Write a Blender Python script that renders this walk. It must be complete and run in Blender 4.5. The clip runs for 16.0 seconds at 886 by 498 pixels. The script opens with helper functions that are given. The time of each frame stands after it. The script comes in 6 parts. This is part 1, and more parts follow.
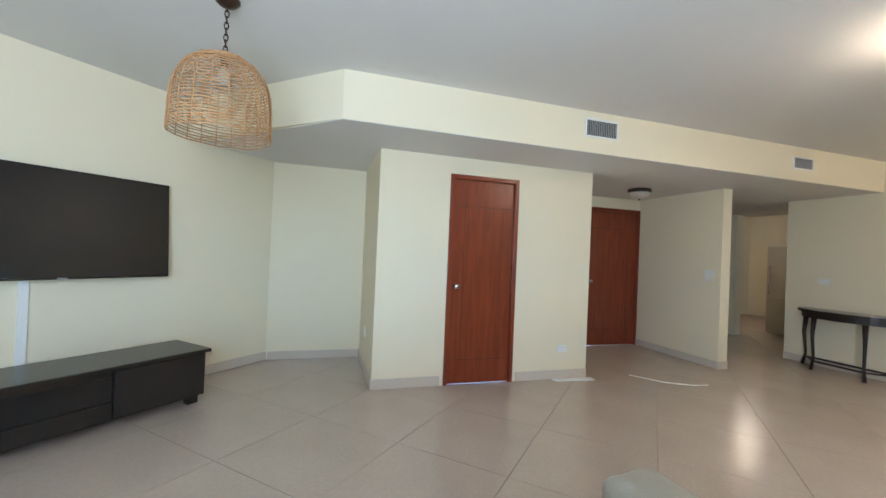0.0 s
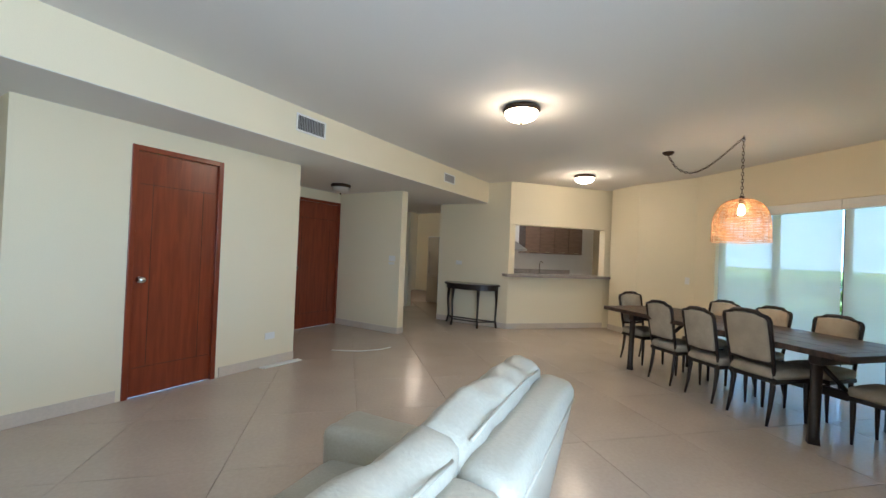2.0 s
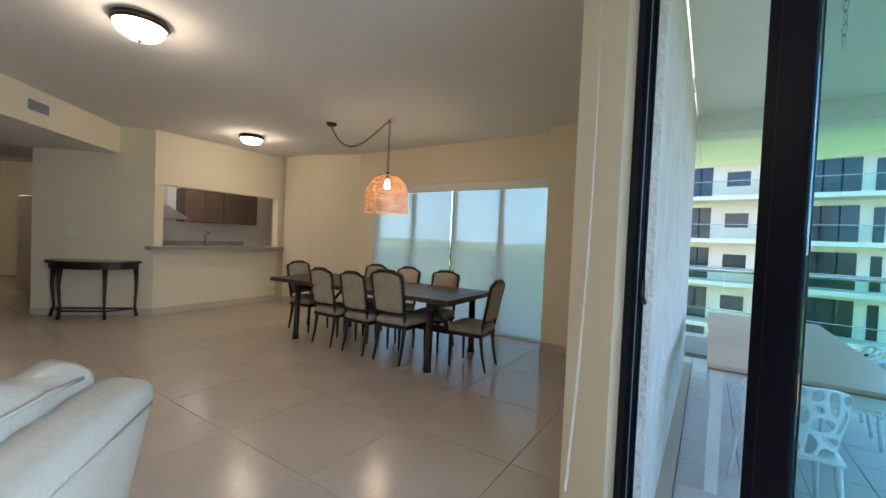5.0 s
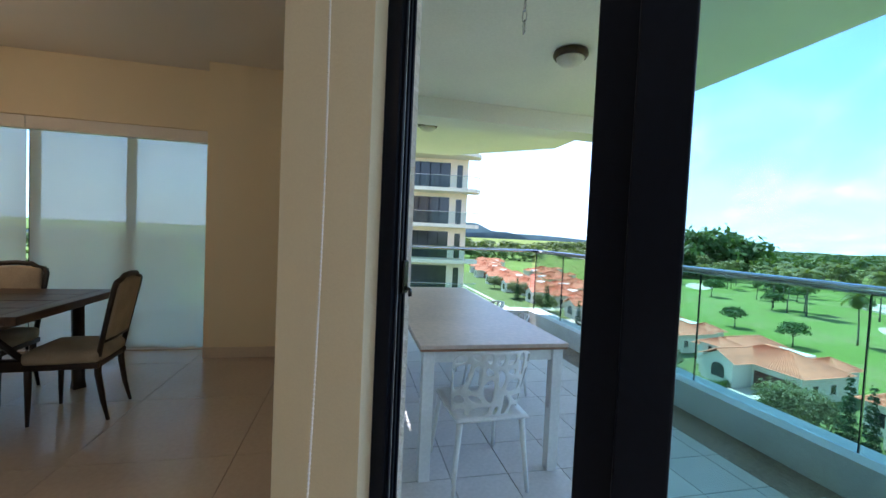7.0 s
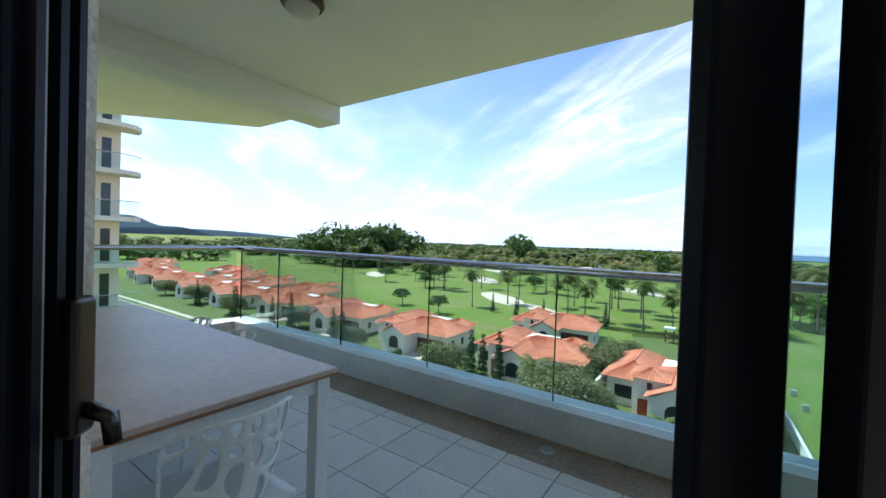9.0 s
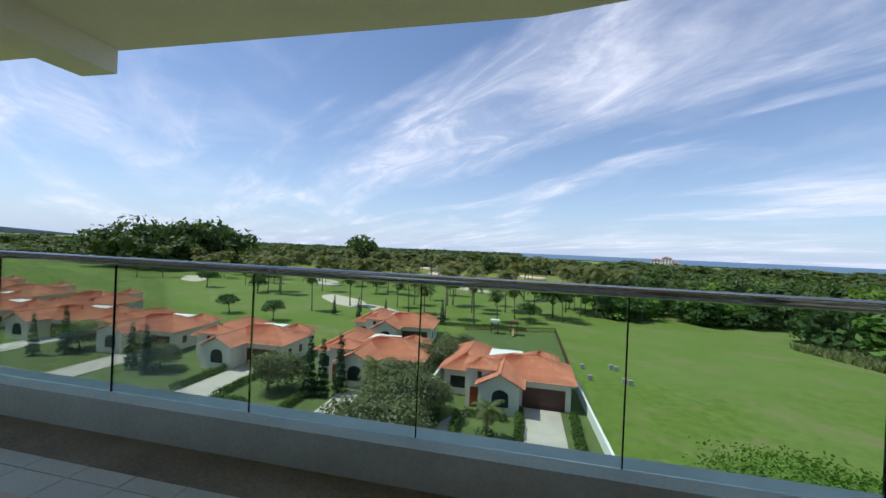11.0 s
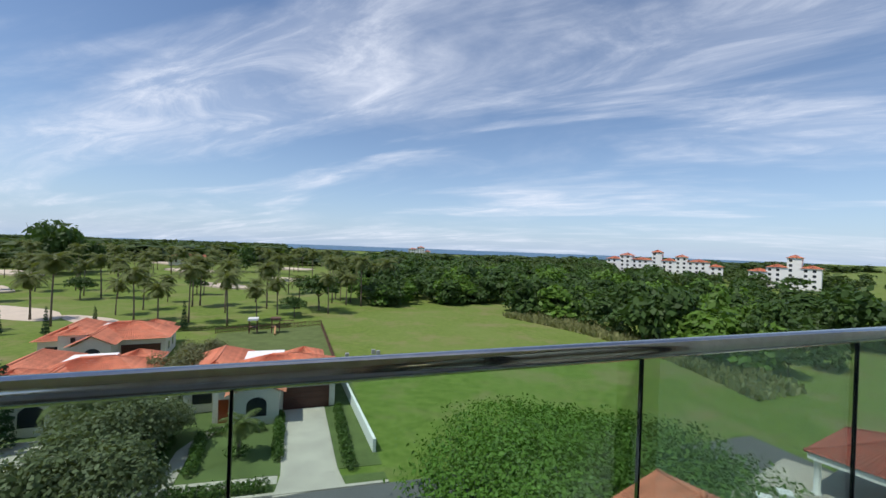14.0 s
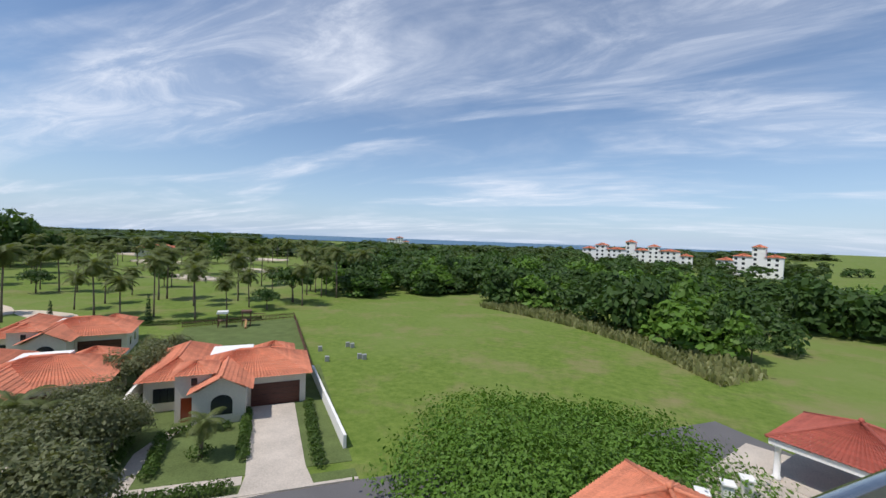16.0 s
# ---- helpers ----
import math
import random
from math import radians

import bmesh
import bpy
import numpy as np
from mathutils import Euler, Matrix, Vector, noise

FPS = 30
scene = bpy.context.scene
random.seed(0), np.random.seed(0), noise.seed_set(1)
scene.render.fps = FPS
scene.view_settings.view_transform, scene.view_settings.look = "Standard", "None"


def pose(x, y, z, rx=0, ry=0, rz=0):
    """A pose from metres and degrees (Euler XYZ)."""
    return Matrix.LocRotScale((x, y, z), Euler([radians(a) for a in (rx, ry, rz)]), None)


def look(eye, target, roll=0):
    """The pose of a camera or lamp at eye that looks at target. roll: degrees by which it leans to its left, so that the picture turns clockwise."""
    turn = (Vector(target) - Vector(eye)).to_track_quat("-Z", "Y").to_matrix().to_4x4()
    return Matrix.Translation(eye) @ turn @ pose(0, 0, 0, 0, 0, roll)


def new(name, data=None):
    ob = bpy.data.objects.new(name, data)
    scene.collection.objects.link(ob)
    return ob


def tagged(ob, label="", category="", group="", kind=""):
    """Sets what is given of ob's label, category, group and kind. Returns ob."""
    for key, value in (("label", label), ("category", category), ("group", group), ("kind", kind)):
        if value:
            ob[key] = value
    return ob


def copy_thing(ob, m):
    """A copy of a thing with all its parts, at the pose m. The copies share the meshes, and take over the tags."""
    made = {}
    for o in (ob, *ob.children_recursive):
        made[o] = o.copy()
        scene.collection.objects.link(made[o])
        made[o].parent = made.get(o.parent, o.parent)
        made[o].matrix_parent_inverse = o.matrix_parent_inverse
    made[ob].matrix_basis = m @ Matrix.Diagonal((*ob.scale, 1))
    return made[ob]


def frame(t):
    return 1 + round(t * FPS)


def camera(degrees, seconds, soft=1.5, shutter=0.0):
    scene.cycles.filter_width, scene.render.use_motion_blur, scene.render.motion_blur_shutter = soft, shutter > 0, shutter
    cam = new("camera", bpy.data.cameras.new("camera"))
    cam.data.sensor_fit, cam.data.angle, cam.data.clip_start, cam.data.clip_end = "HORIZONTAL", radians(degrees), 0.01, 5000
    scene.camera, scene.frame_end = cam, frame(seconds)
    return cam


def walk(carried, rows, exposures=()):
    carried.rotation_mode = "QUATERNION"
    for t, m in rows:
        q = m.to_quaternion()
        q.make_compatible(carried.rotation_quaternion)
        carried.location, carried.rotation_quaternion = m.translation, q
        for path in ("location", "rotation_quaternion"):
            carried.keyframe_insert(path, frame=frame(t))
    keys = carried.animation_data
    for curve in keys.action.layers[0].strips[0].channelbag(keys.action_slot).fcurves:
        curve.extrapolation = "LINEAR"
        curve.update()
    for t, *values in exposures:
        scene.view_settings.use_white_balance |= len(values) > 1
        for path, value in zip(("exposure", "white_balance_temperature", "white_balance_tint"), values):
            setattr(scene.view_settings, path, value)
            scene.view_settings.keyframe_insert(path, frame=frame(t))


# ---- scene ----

# ---- camera and walk ----
cam = camera(96.0, 16.0, shutter=0.0)
ROWS = [
    (0, 2.037, 0.849, 1.328, 72.83, 0.60, 2.44),
    (0.5, 2.062, 0.757, 1.343, 60.84, 0.58, 2.39),
    (1, 2.099, 0.682, 1.344, 49.57, 0.60, 2.29),
    (1.5, 2.132, 0.647, 1.345, 39.66, 0.54, 2.35),
    (2, 2.163, 0.628, 1.334, 31.45, 0.56, 2.39),
    (2.5, 2.194, 0.610, 1.331, 24.46, 0.42, 2.34),
    (3, 2.216, 0.601, 1.326, 18.18, 0.20, 2.33),
    (3.5, 2.244, 0.621, 1.320, 12.22, -0.17, 2.31),
    (4.3, 2.308, 0.768, 1.316, 1.36, -0.88, 2.39),
    (5.2, 2.394, 1.018, 1.283, -15.31, -1.74, 2.45),
    (6, 2.485, 1.271, 1.265, -32.24, -2.47, 2.49),
    (6.5, 2.571, 1.476, 1.270, -44.45, -2.46, 2.76),
    (7, 2.627, 1.659, 1.236, -57.53, -2.10, 2.62),
    (7.5, 2.715, 1.832, 1.218, -70.50, -1.74, 2.36),
    (8, 2.853, 1.960, 1.211, -82.26, -1.37, 2.06),
    (8.5, 2.987, 2.043, 1.207, -92.13, -1.09, 2.14),
    (9, 3.125, 2.082, 1.208, -99.95, -1.03, 1.93),
    (10, 3.360, 2.070, 1.212, -112.05, -0.58, 2.15),
    (10.7, 3.590, 2.005, 1.218, -119.26, -0.22, 2.31),
    (11.5, 3.835, 1.822, 1.220, -127.77, 0.27, 2.59),
    (12, 4.000, 1.657, 1.230, -134.23, 0.64, 2.61),
    (12.5, 4.054, 1.504, 1.237, -140.60, 0.81, 2.59),
    (13, 4.097, 1.277, 1.255, -146.64, 0.89, 2.31),
    (13.5, 4.139, 0.980, 1.285, -151.49, 0.58, 2.15),
    (14, 4.132, 0.676, 1.315, -154.77, -0.12, 2.09),
    (14.5, 4.104, 0.365, 1.337, -156.65, -0.89, 2.04),
    (15, 4.005, 0.040, 1.360, -157.68, -1.34, 1.94),
    (15.5, 3.948, -0.186, 1.400, -158.11, -1.43, 1.98),
    (16, 3.920, -0.314, 1.460, -157.82, -1.45, 2.03),
]


def held(x, y, z, yaw, pitch, roll):
    """The pose of the carried camera."""
    return pose(x, y, z, 0, 0, yaw) @ pose(0, 0, 0, 90 + pitch) @ pose(0, 0, 0, 0, 0, roll)


walk(cam, [(r[0], held(*r[1:])) for r in ROWS], exposures=[(0, 2.95, 5150, 9), (1.5, 2.75, 5150, 9), (3.7, 2.5, 5150, 10), (6.0, 2.0, 5450, 13), (7.5, 1.5, 5700, 14), (9.0, 0.95, 5950, 16), (10.2, 0.5, 6400, 16), (11.3, 0.1, 6350, 15), (16, 0.0, 6400, 12)])

# ---- world, sun, large lights ----
U2 = Vector((0.70711, 0.70711, 0))   # along the terrace and the street
V2 = Vector((0.70711, -0.70711, 0))  # outward, away from the building
GROUND = -16.5
CEIL = 2.685
SUN_AZ, SUN_EL = radians(35), radians(62)

world = bpy.data.worlds.new("sky")
scene.world = world
world.use_nodes = True
wn, wl = world.node_tree.nodes, world.node_tree.links
wn.clear()
w_out = wn.new("ShaderNodeOutputWorld")
w_bg = wn.new("ShaderNodeBackground")
w_sky = wn.new("ShaderNodeTexSky")
w_sky.sky_type = "NISHITA"
w_sky.sun_disc = False
w_sky.sun_elevation = SUN_EL
w_sky.sun_rotation = SUN_AZ
w_sky.air_density, w_sky.dust_density, w_sky.ozone_density = 1.0, 0.2, 3.0
w_bg.inputs["Strength"].default_value = 0.12
w_tc = wn.new("ShaderNodeTexCoord")
w_sep = wn.new("ShaderNodeSeparateXYZ")
wl.new(w_tc.outputs["Generated"], w_sep.inputs[0])


def wmath(op, a, b=None, clamp=False):
    m = wn.new("ShaderNodeMath")
    m.operation, m.use_clamp = op, clamp
    for n, v in enumerate((a, b)):
        if v is None:
            continue
        if isinstance(v, (int, float)):
            m.inputs[n].default_value = v
        else:
            wl.new(v, m.inputs[n])
    return m.outputs[0]


w_up = wmath("MAXIMUM", w_sep.outputs["Z"], 0.0)
w_den = wmath("ADD", w_up, 0.13)
w_px = wmath("DIVIDE", w_sep.outputs["X"], w_den)
w_py = wmath("DIVIDE", w_sep.outputs["Y"], w_den)
w_comb = wn.new("ShaderNodeCombineXYZ")
wl.new(w_px, w_comb.inputs[0])
wl.new(w_py, w_comb.inputs[1])


def cloud_layer(angle, scale, loc, size, rough, lo, hi, distort):
    mp = wn.new("ShaderNodeMapping")
    mp.inputs["Rotation"].default_value = (0, 0, radians(angle))
    mp.inputs["Scale"].default_value = (*scale, 1)
    mp.inputs["Location"].default_value = (*loc, 0)
    wl.new(w_comb.outputs[0], mp.inputs[0])
    nz = wn.new("ShaderNodeTexNoise")
    nz.inputs["Scale"].default_value = size
    nz.inputs["Detail"].default_value = 9
    nz.inputs["Roughness"].default_value = rough
    nz.inputs["Distortion"].default_value = distort
    wl.new(mp.outputs[0], nz.inputs["Vector"])
    rg = wn.new("ShaderNodeMapRange")
    rg.interpolation_type = "SMOOTHSTEP"
    rg.inputs["From Min"].default_value = lo
    rg.inputs["From Max"].default_value = hi
    wl.new(nz.outputs["Fac"], rg.inputs["Value"])
    return rg.outputs[0]


c_streak = cloud_layer(28, (0.35, 1.0), (1.3, 0.4), 1.15, 0.55, 0.46, 0.66, 0.6)
c_fine = cloud_layer(40, (0.5, 1.3), (4.0, 2.0), 2.6, 0.66, 0.38, 0.78, 0.9)
c_low = cloud_layer(10, (0.6, 0.6), (7.0, 1.0), 1.1, 0.6, 0.50, 0.72, 0.2)
c_mix = wmath("ADD", wmath("MULTIPLY", c_streak, wmath("ADD", wmath("MULTIPLY", c_fine, 0.75), 0.25)), wmath("MULTIPLY", c_low, 0.22), True)
# thin bluish haze near the horizon
c_haze = wmath("MULTIPLY", wmath("POWER", wmath("SUBTRACT", 1.0, w_up, True), 7.0), 0.80)
w_hz = wn.new("ShaderNodeMixRGB")
wl.new(c_haze, w_hz.inputs[0])
wl.new(w_sky.outputs[0], w_hz.inputs[1])
w_hz.inputs[2].default_value = (7.5 * 0.42, 7.5 * 0.60, 7.5 * 0.86, 1)
c_all = wmath("MULTIPLY", c_mix, 0.86)
w_mixc = wn.new("ShaderNodeMixRGB")
wl.new(c_all, w_mixc.inputs[0])
wl.new(w_hz.outputs[0], w_mixc.inputs[1])
w_mixc.inputs[2].default_value = (7.5 * 0.94, 7.5, 7.5 * 1.10, 1)
wl.new(w_mixc.outputs[0], w_bg.inputs["Color"])
wl.new(w_bg.outputs[0], w_out.inputs["Surface"])

sun = new("sun", bpy.data.lights.new("sun", "SUN"))
sun.data.energy, sun.data.angle, sun.data.color = 3.6, radians(0.53), (1.0, 0.955, 0.89)
sun_dir = Vector((math.sin(SUN_AZ) * math.cos(SUN_EL), math.cos(SUN_AZ) * math.cos(SUN_EL), math.sin(SUN_EL)))
sun.matrix_world = look(sun_dir * 50, (0, 0, 0))


def area_lamp(name, eye, target, sx, sy, power, color):
    ob = new(name, bpy.data.lights.new(name, "AREA"))
    ob.data.shape, ob.data.size, ob.data.size_y, ob.data.energy, ob.data.color = "RECTANGLE", sx, sy, power, color
    ob.matrix_world = look(eye, target)
    return ob


# daylight of the sliding doors, in their opening
area_lamp("door_daylight", (3.316, 0.35, 1.2), (0, 0.35, 1.1), 1.7, 2.2, 20, (0.93, 0.98, 1.0))


def point_lamp(name, place, power, size, color=(1.0, 0.72, 0.45)):
    ob = new(name, bpy.data.lights.new(name, "POINT"))
    ob.data.energy, ob.data.shadow_soft_size, ob.data.color = power, size, color
    ob.location = place
    return ob


# ---- materials ----
def material(name, color, rough=0.6, metal=0.0, var=0.12, scale=3.0, fine=60.0, bump=0.05, bump_scale=0.0, spec=0.5, obj_random=0.0, island=0.0):
    """A principled surface with variation at a coarse and a fine scale, and fine relief."""
    m = bpy.data.materials.new(name)
    m.use_nodes = True
    n, l = m.node_tree.nodes, m.node_tree.links
    b = n["Principled BSDF"]
    b.inputs["Roughness"].default_value = rough
    b.inputs["Metallic"].default_value = metal
    b.inputs["Specular IOR Level"].default_value = spec
    tc = n.new("ShaderNodeTexCoord")
    n1, n2 = n.new("ShaderNodeTexNoise"), n.new("ShaderNodeTexNoise")
    n1.inputs["Scale"].default_value, n1.inputs["Detail"].default_value = scale, 5
    n2.inputs["Scale"].default_value, n2.inputs["Detail"].default_value = fine, 4
    for k in (n1, n2):
        l.new(tc.outputs["Object"], k.inputs["Vector"])
    add = n.new("ShaderNodeMath")
    add.operation = "ADD"
    l.new(n1.outputs["Fac"], add.inputs[0])
    l.new(n2.outputs["Fac"], add.inputs[1])
    src = add.outputs[0]
    lo, hi = 0.7, 1.3
    for amount, node_name, out in ((obj_random, "ShaderNodeObjectInfo", "Random"), (island, "ShaderNodeNewGeometry", "Random Per Island")):
        if amount:
            info = n.new(node_name)
            mad = n.new("ShaderNodeMath")
            mad.operation = "MULTIPLY_ADD"
            l.new(info.outputs[out], mad.inputs[0])
            mad.inputs[1].default_value = amount
            l.new(src, mad.inputs[2])
            src = mad.outputs[0]
            hi += amount
    rg = n.new("ShaderNodeMapRange")
    rg.inputs["From Min"].default_value, rg.inputs["From Max"].default_value = lo, hi
    l.new(src, rg.inputs["Value"])
    ramp = n.new("ShaderNodeMixRGB")
    ramp.inputs[1].default_value = (*[max(0.0, c * (1 - var)) for c in color], 1)
    ramp.inputs[2].default_value = (*[min(1.0, c * (1 + var)) for c in color], 1)
    l.new(rg.outputs[0], ramp.inputs[0])
    l.new(ramp.outputs[0], b.inputs["Base Color"])
    if bump:
        bp = n.new("ShaderNodeBump")
        bp.inputs["Strength"].default_value = bump
        bp.inputs["Distance"].default_value = 0.02
        l.new(n2.outputs["Fac"], bp.inputs["Height"])
        l.new(bp.outputs[0], b.inputs["Normal"])
    return m


def wood_material(name, color, dark, rough, scale=(1, 1, 14), spec=0.5, bump=0.05):
    m = material(name, color, rough, 0, 0.1, 4, 80, 0, spec=spec)
    n, l = m.node_tree.nodes, m.node_tree.links
    b = n["Principled BSDF"]
    tc = n.new("ShaderNodeTexCoord")
    mp = n.new("ShaderNodeMapping")
    mp.inputs["Scale"].default_value = scale
    nz = n.new("ShaderNodeTexNoise")
    nz.inputs["Scale"].default_value, nz.inputs["Detail"].default_value, nz.inputs["Distortion"].default_value = 3.0, 8, 0.6
    l.new(tc.outputs["Object"], mp.inputs[0])
    l.new(mp.outputs[0], nz.inputs["Vector"])
    mix = n.new("ShaderNodeMixRGB")
    mix.inputs[1].default_value, mix.inputs[2].default_value = (*dark, 1), (*color, 1)
    rg = n.new("ShaderNodeMapRange")
    rg.inputs["From Min"].default_value, rg.inputs["From Max"].default_value = 0.35, 0.65
    l.new(nz.outputs["Fac"], rg.inputs["Value"])
    l.new(rg.outputs[0], mix.inputs[0])
    l.new(mix.outputs[0], b.inputs["Base Color"])
    bp = n.new("ShaderNodeBump")
    bp.inputs["Strength"].default_value, bp.inputs["Distance"].default_value = bump, 0.01
    l.new(nz.outputs["Fac"], bp.inputs["Height"])
    l.new(bp.outputs[0], b.inputs["Normal"])
    return m


def glass_material(name, tint, gloss=0.08):
    """A thin tinted pane: it lets light straight through and mirrors a little."""
    m = bpy.data.materials.new(name)
    m.use_nodes = True
    n, l = m.node_tree.nodes, m.node_tree.links
    n.clear()
    out = n.new("ShaderNodeOutputMaterial")
    tr, gl, mix, fr = n.new("ShaderNodeBsdfTransparent"), n.new("ShaderNodeBsdfGlossy"), n.new("ShaderNodeMixShader"), n.new("ShaderNodeFresnel")
    tr.inputs["Color"].default_value = (*tint, 1)
    gl.inputs["Roughness"].default_value = 0.02
    fr.inputs["IOR"].default_value = 1.35
    sc = n.new("ShaderNodeMath")
    sc.operation = "MULTIPLY"
    sc.inputs[1].default_value = gloss * 8
    l.new(fr.outputs[0], sc.inputs[0])
    l.new(sc.outputs[0], mix.inputs[0])
    l.new(tr.outputs[0], mix.inputs[1])
    l.new(gl.outputs[0], mix.inputs[2])
    l.new(mix.outputs[0], out.inputs["Surface"])
    return m


def sheer_material(name, color, clear):
    """A sheer blind: partly see-through, partly lit through."""
    m = bpy.data.materials.new(name)
    m.use_nodes = True
    n, l = m.node_tree.nodes, m.node_tree.links
    n.clear()
    out = n.new("ShaderNodeOutputMaterial")
    tr, tl, df = n.new("ShaderNodeBsdfTransparent"), n.new("ShaderNodeBsdfTranslucent"), n.new("ShaderNodeBsdfDiffuse")
    tc, nz, rg = n.new("ShaderNodeTexCoord"), n.new("ShaderNodeTexNoise"), n.new("ShaderNodeMapRange")
    nz.inputs["Scale"].default_value = 2.0
    l.new(tc.outputs["Object"], nz.inputs["Vector"])
    rg.inputs["To Min"].default_value, rg.inputs["To Max"].default_value = clear - 0.04, clear + 0.04
    l.new(nz.outputs["Fac"], rg.inputs["Value"])
    tl.inputs["Color"].default_value = df.inputs["Color"].default_value = (*color, 1)
    a, b = n.new("ShaderNodeMixShader"), n.new("ShaderNodeMixShader")
    a.inputs[0].default_value = 0.4
    l.new(tl.outputs[0], a.inputs[1])
    l.new(df.outputs[0], a.inputs[2])
    l.new(rg.outputs[0], b.inputs[0])
    l.new(a.outputs[0], b.inputs[1])
    l.new(tr.outputs[0], b.inputs[2])
    l.new(b.outputs[0], out.inputs["Surface"])
    return m


def glow_material(name, color, strength):
    m = bpy.data.materials.new(name)
    m.use_nodes = True
    b = m.node_tree.nodes["Principled BSDF"]
    b.inputs["Base Color"].default_value = (0.8, 0.75, 0.65, 1)
    b.inputs["Emission Color"].default_value = (*color, 1)
    b.inputs["Emission Strength"].default_value = strength
    return m


def leaf_material(name, color, var=0.45):
    m = material(name, color, 0.55, 0, var, 0.35, 9, 0, spec=0.25, obj_random=0.3, island=0.6)
    n, l = m.node_tree.nodes, m.node_tree.links
    b = n["Principled BSDF"]
    tl, mix = n.new("ShaderNodeBsdfTranslucent"), n.new("ShaderNodeMixShader")
    tl.inputs["Color"].default_value = (color[0] * 1.5, color[1] * 1.5, color[2] * 0.7, 1)
    mix.inputs[0].default_value = 0.3
    l.new(b.outputs[0], mix.inputs[1])
    l.new(tl.outputs[0], mix.inputs[2])
    l.new(mix.outputs[0], n["Material Output"].inputs["Surface"])
    return m


M_WALL = material("cream_wall_paint", (0.80, 0.725, 0.54), 0.75, 0, 0.025, 0.8, 140, 0.06, spec=0.3)
M_CEIL = material("white_ceiling_paint", (0.74, 0.72, 0.68), 0.85, 0, 0.02, 0.7, 120, 0.05, spec=0.2)
M_SKIRT = material("beige_skirting_tile", (0.60, 0.52, 0.43), 0.35, 0, 0.06, 3, 60, 0.02)
M_TILE = material("beige_porcelain_tile", (0.49, 0.415, 0.35), 0.22, 0, 0.07, 2.0, 40, 0.015, obj_random=0.1)
M_GROUT = material("tile_grout", (0.36, 0.29, 0.23), 0.9, 0, 0.15, 8, 90, 0.1)
M_DOOR = wood_material("red_brown_door_varnish", (0.23, 0.045, 0.014), (0.165, 0.028, 0.009), 0.28, (9, 9, 0.7))
M_DARKWOOD = wood_material("dark_stained_wood", (0.022, 0.014, 0.011), (0.012, 0.008, 0.007), 0.42, (1.5, 1.5, 8))
M_TABLETOP = wood_material("worn_dark_plank", (0.085, 0.05, 0.035), (0.03, 0.018, 0.014), 0.40, (9, 0.8, 4), bump=0.25)
M_BLACK = material("black_lacquer", (0.012, 0.011, 0.011), 0.25, 0, 0.2, 3, 50, 0.02)
M_SCREEN = material("black_screen", (0.005, 0.005, 0.006), 0.32, 0, 0.1, 2, 30, 0.0)
M_LINEN = material("worn_beige_linen", (0.42, 0.37, 0.29), 0.9, 0, 0.25, 5, 250, 0.3, spec=0.15)
M_LEATHER = material("ivory_leather", (0.38, 0.355, 0.29), 0.36, 0, 0.08, 3, 90, 0.12)
M_WICKER = material("natural_rattan", (0.50, 0.28, 0.12), 0.6, 0, 0.3, 6, 40, 0.1, island=0.3)
M_BRONZE = material("dark_bronze", (0.075, 0.05, 0.035), 0.4, 0.8, 0.2, 8, 60, 0.03)
M_CHROME = material("brushed_steel", (0.62, 0.61, 0.60), 0.22, 1.0, 0.08, 4, 60, 0.01)
M_RAIL = material("steel_handrail", (0.50, 0.49, 0.48), 0.16, 1.0, 0.15, 3, 30, 0.02)
M_ALU = material("dark_bronze_aluminium", (0.005, 0.007, 0.014), 0.4, 0.0, 0.15, 5, 60, 0.02, spec=0.12)
M_WHITE = material("white_plastic", (0.80, 0.79, 0.76), 0.45, 0, 0.03, 4, 60, 0.01)
M_VENT = material("vent_grey", (0.36, 0.36, 0.36), 0.5, 0.2, 0.05, 4, 60, 0.0)
M_GRANITE = material("speckled_granite", (0.30, 0.27, 0.25), 0.18, 0, 0.4, 25, 160, 0.0)
M_KITCHEN = wood_material("grey_brown_laminate", (0.13, 0.085, 0.06), (0.085, 0.055, 0.04), 0.4, (1.5, 1.5, 9))
M_SPLASH = material("white_splash_tile", (0.72, 0.71, 0.69), 0.2, 0, 0.03, 4, 50, 0.01)
M_STEEL = material("stainless_steel", (0.45, 0.45, 0.46), 0.3, 1.0, 0.1, 3, 40, 0.01)
M_TERRACE = material("grey_terrace_tile", (0.64, 0.60, 0.575), 0.55, 0, 0.14, 2.5, 45, 0.06, obj_random=0.2)
M_TGROUT = material("dark_terrace_grout", (0.20, 0.18, 0.17), 0.9, 0, 0.15, 8, 90, 0.1)
M_STUCCO = material("rough_white_stucco", (0.66, 0.61, 0.53), 0.9, 0, 0.14, 5, 45, 0.9, spec=0.2)
M_SOFFIT = material("white_soffit", (0.80, 0.77, 0.71), 0.85, 0, 0.05, 1.5, 60, 0.08, spec=0.2)
M_CURB = material("grey_white_kerb_paint", (0.62, 0.62, 0.61), 0.7, 0, 0.14, 3, 50, 0.1)
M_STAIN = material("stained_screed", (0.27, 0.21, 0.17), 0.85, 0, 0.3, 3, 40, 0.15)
M_TBTOP = material("weathered_table_board", (0.58, 0.44, 0.36), 0.35, 0, 0.16, 2.2, 30, 0.05)
M_TBEDGE = material("table_edge", (0.30, 0.15, 0.08), 0.6, 0, 0.2, 6, 50, 0.1)
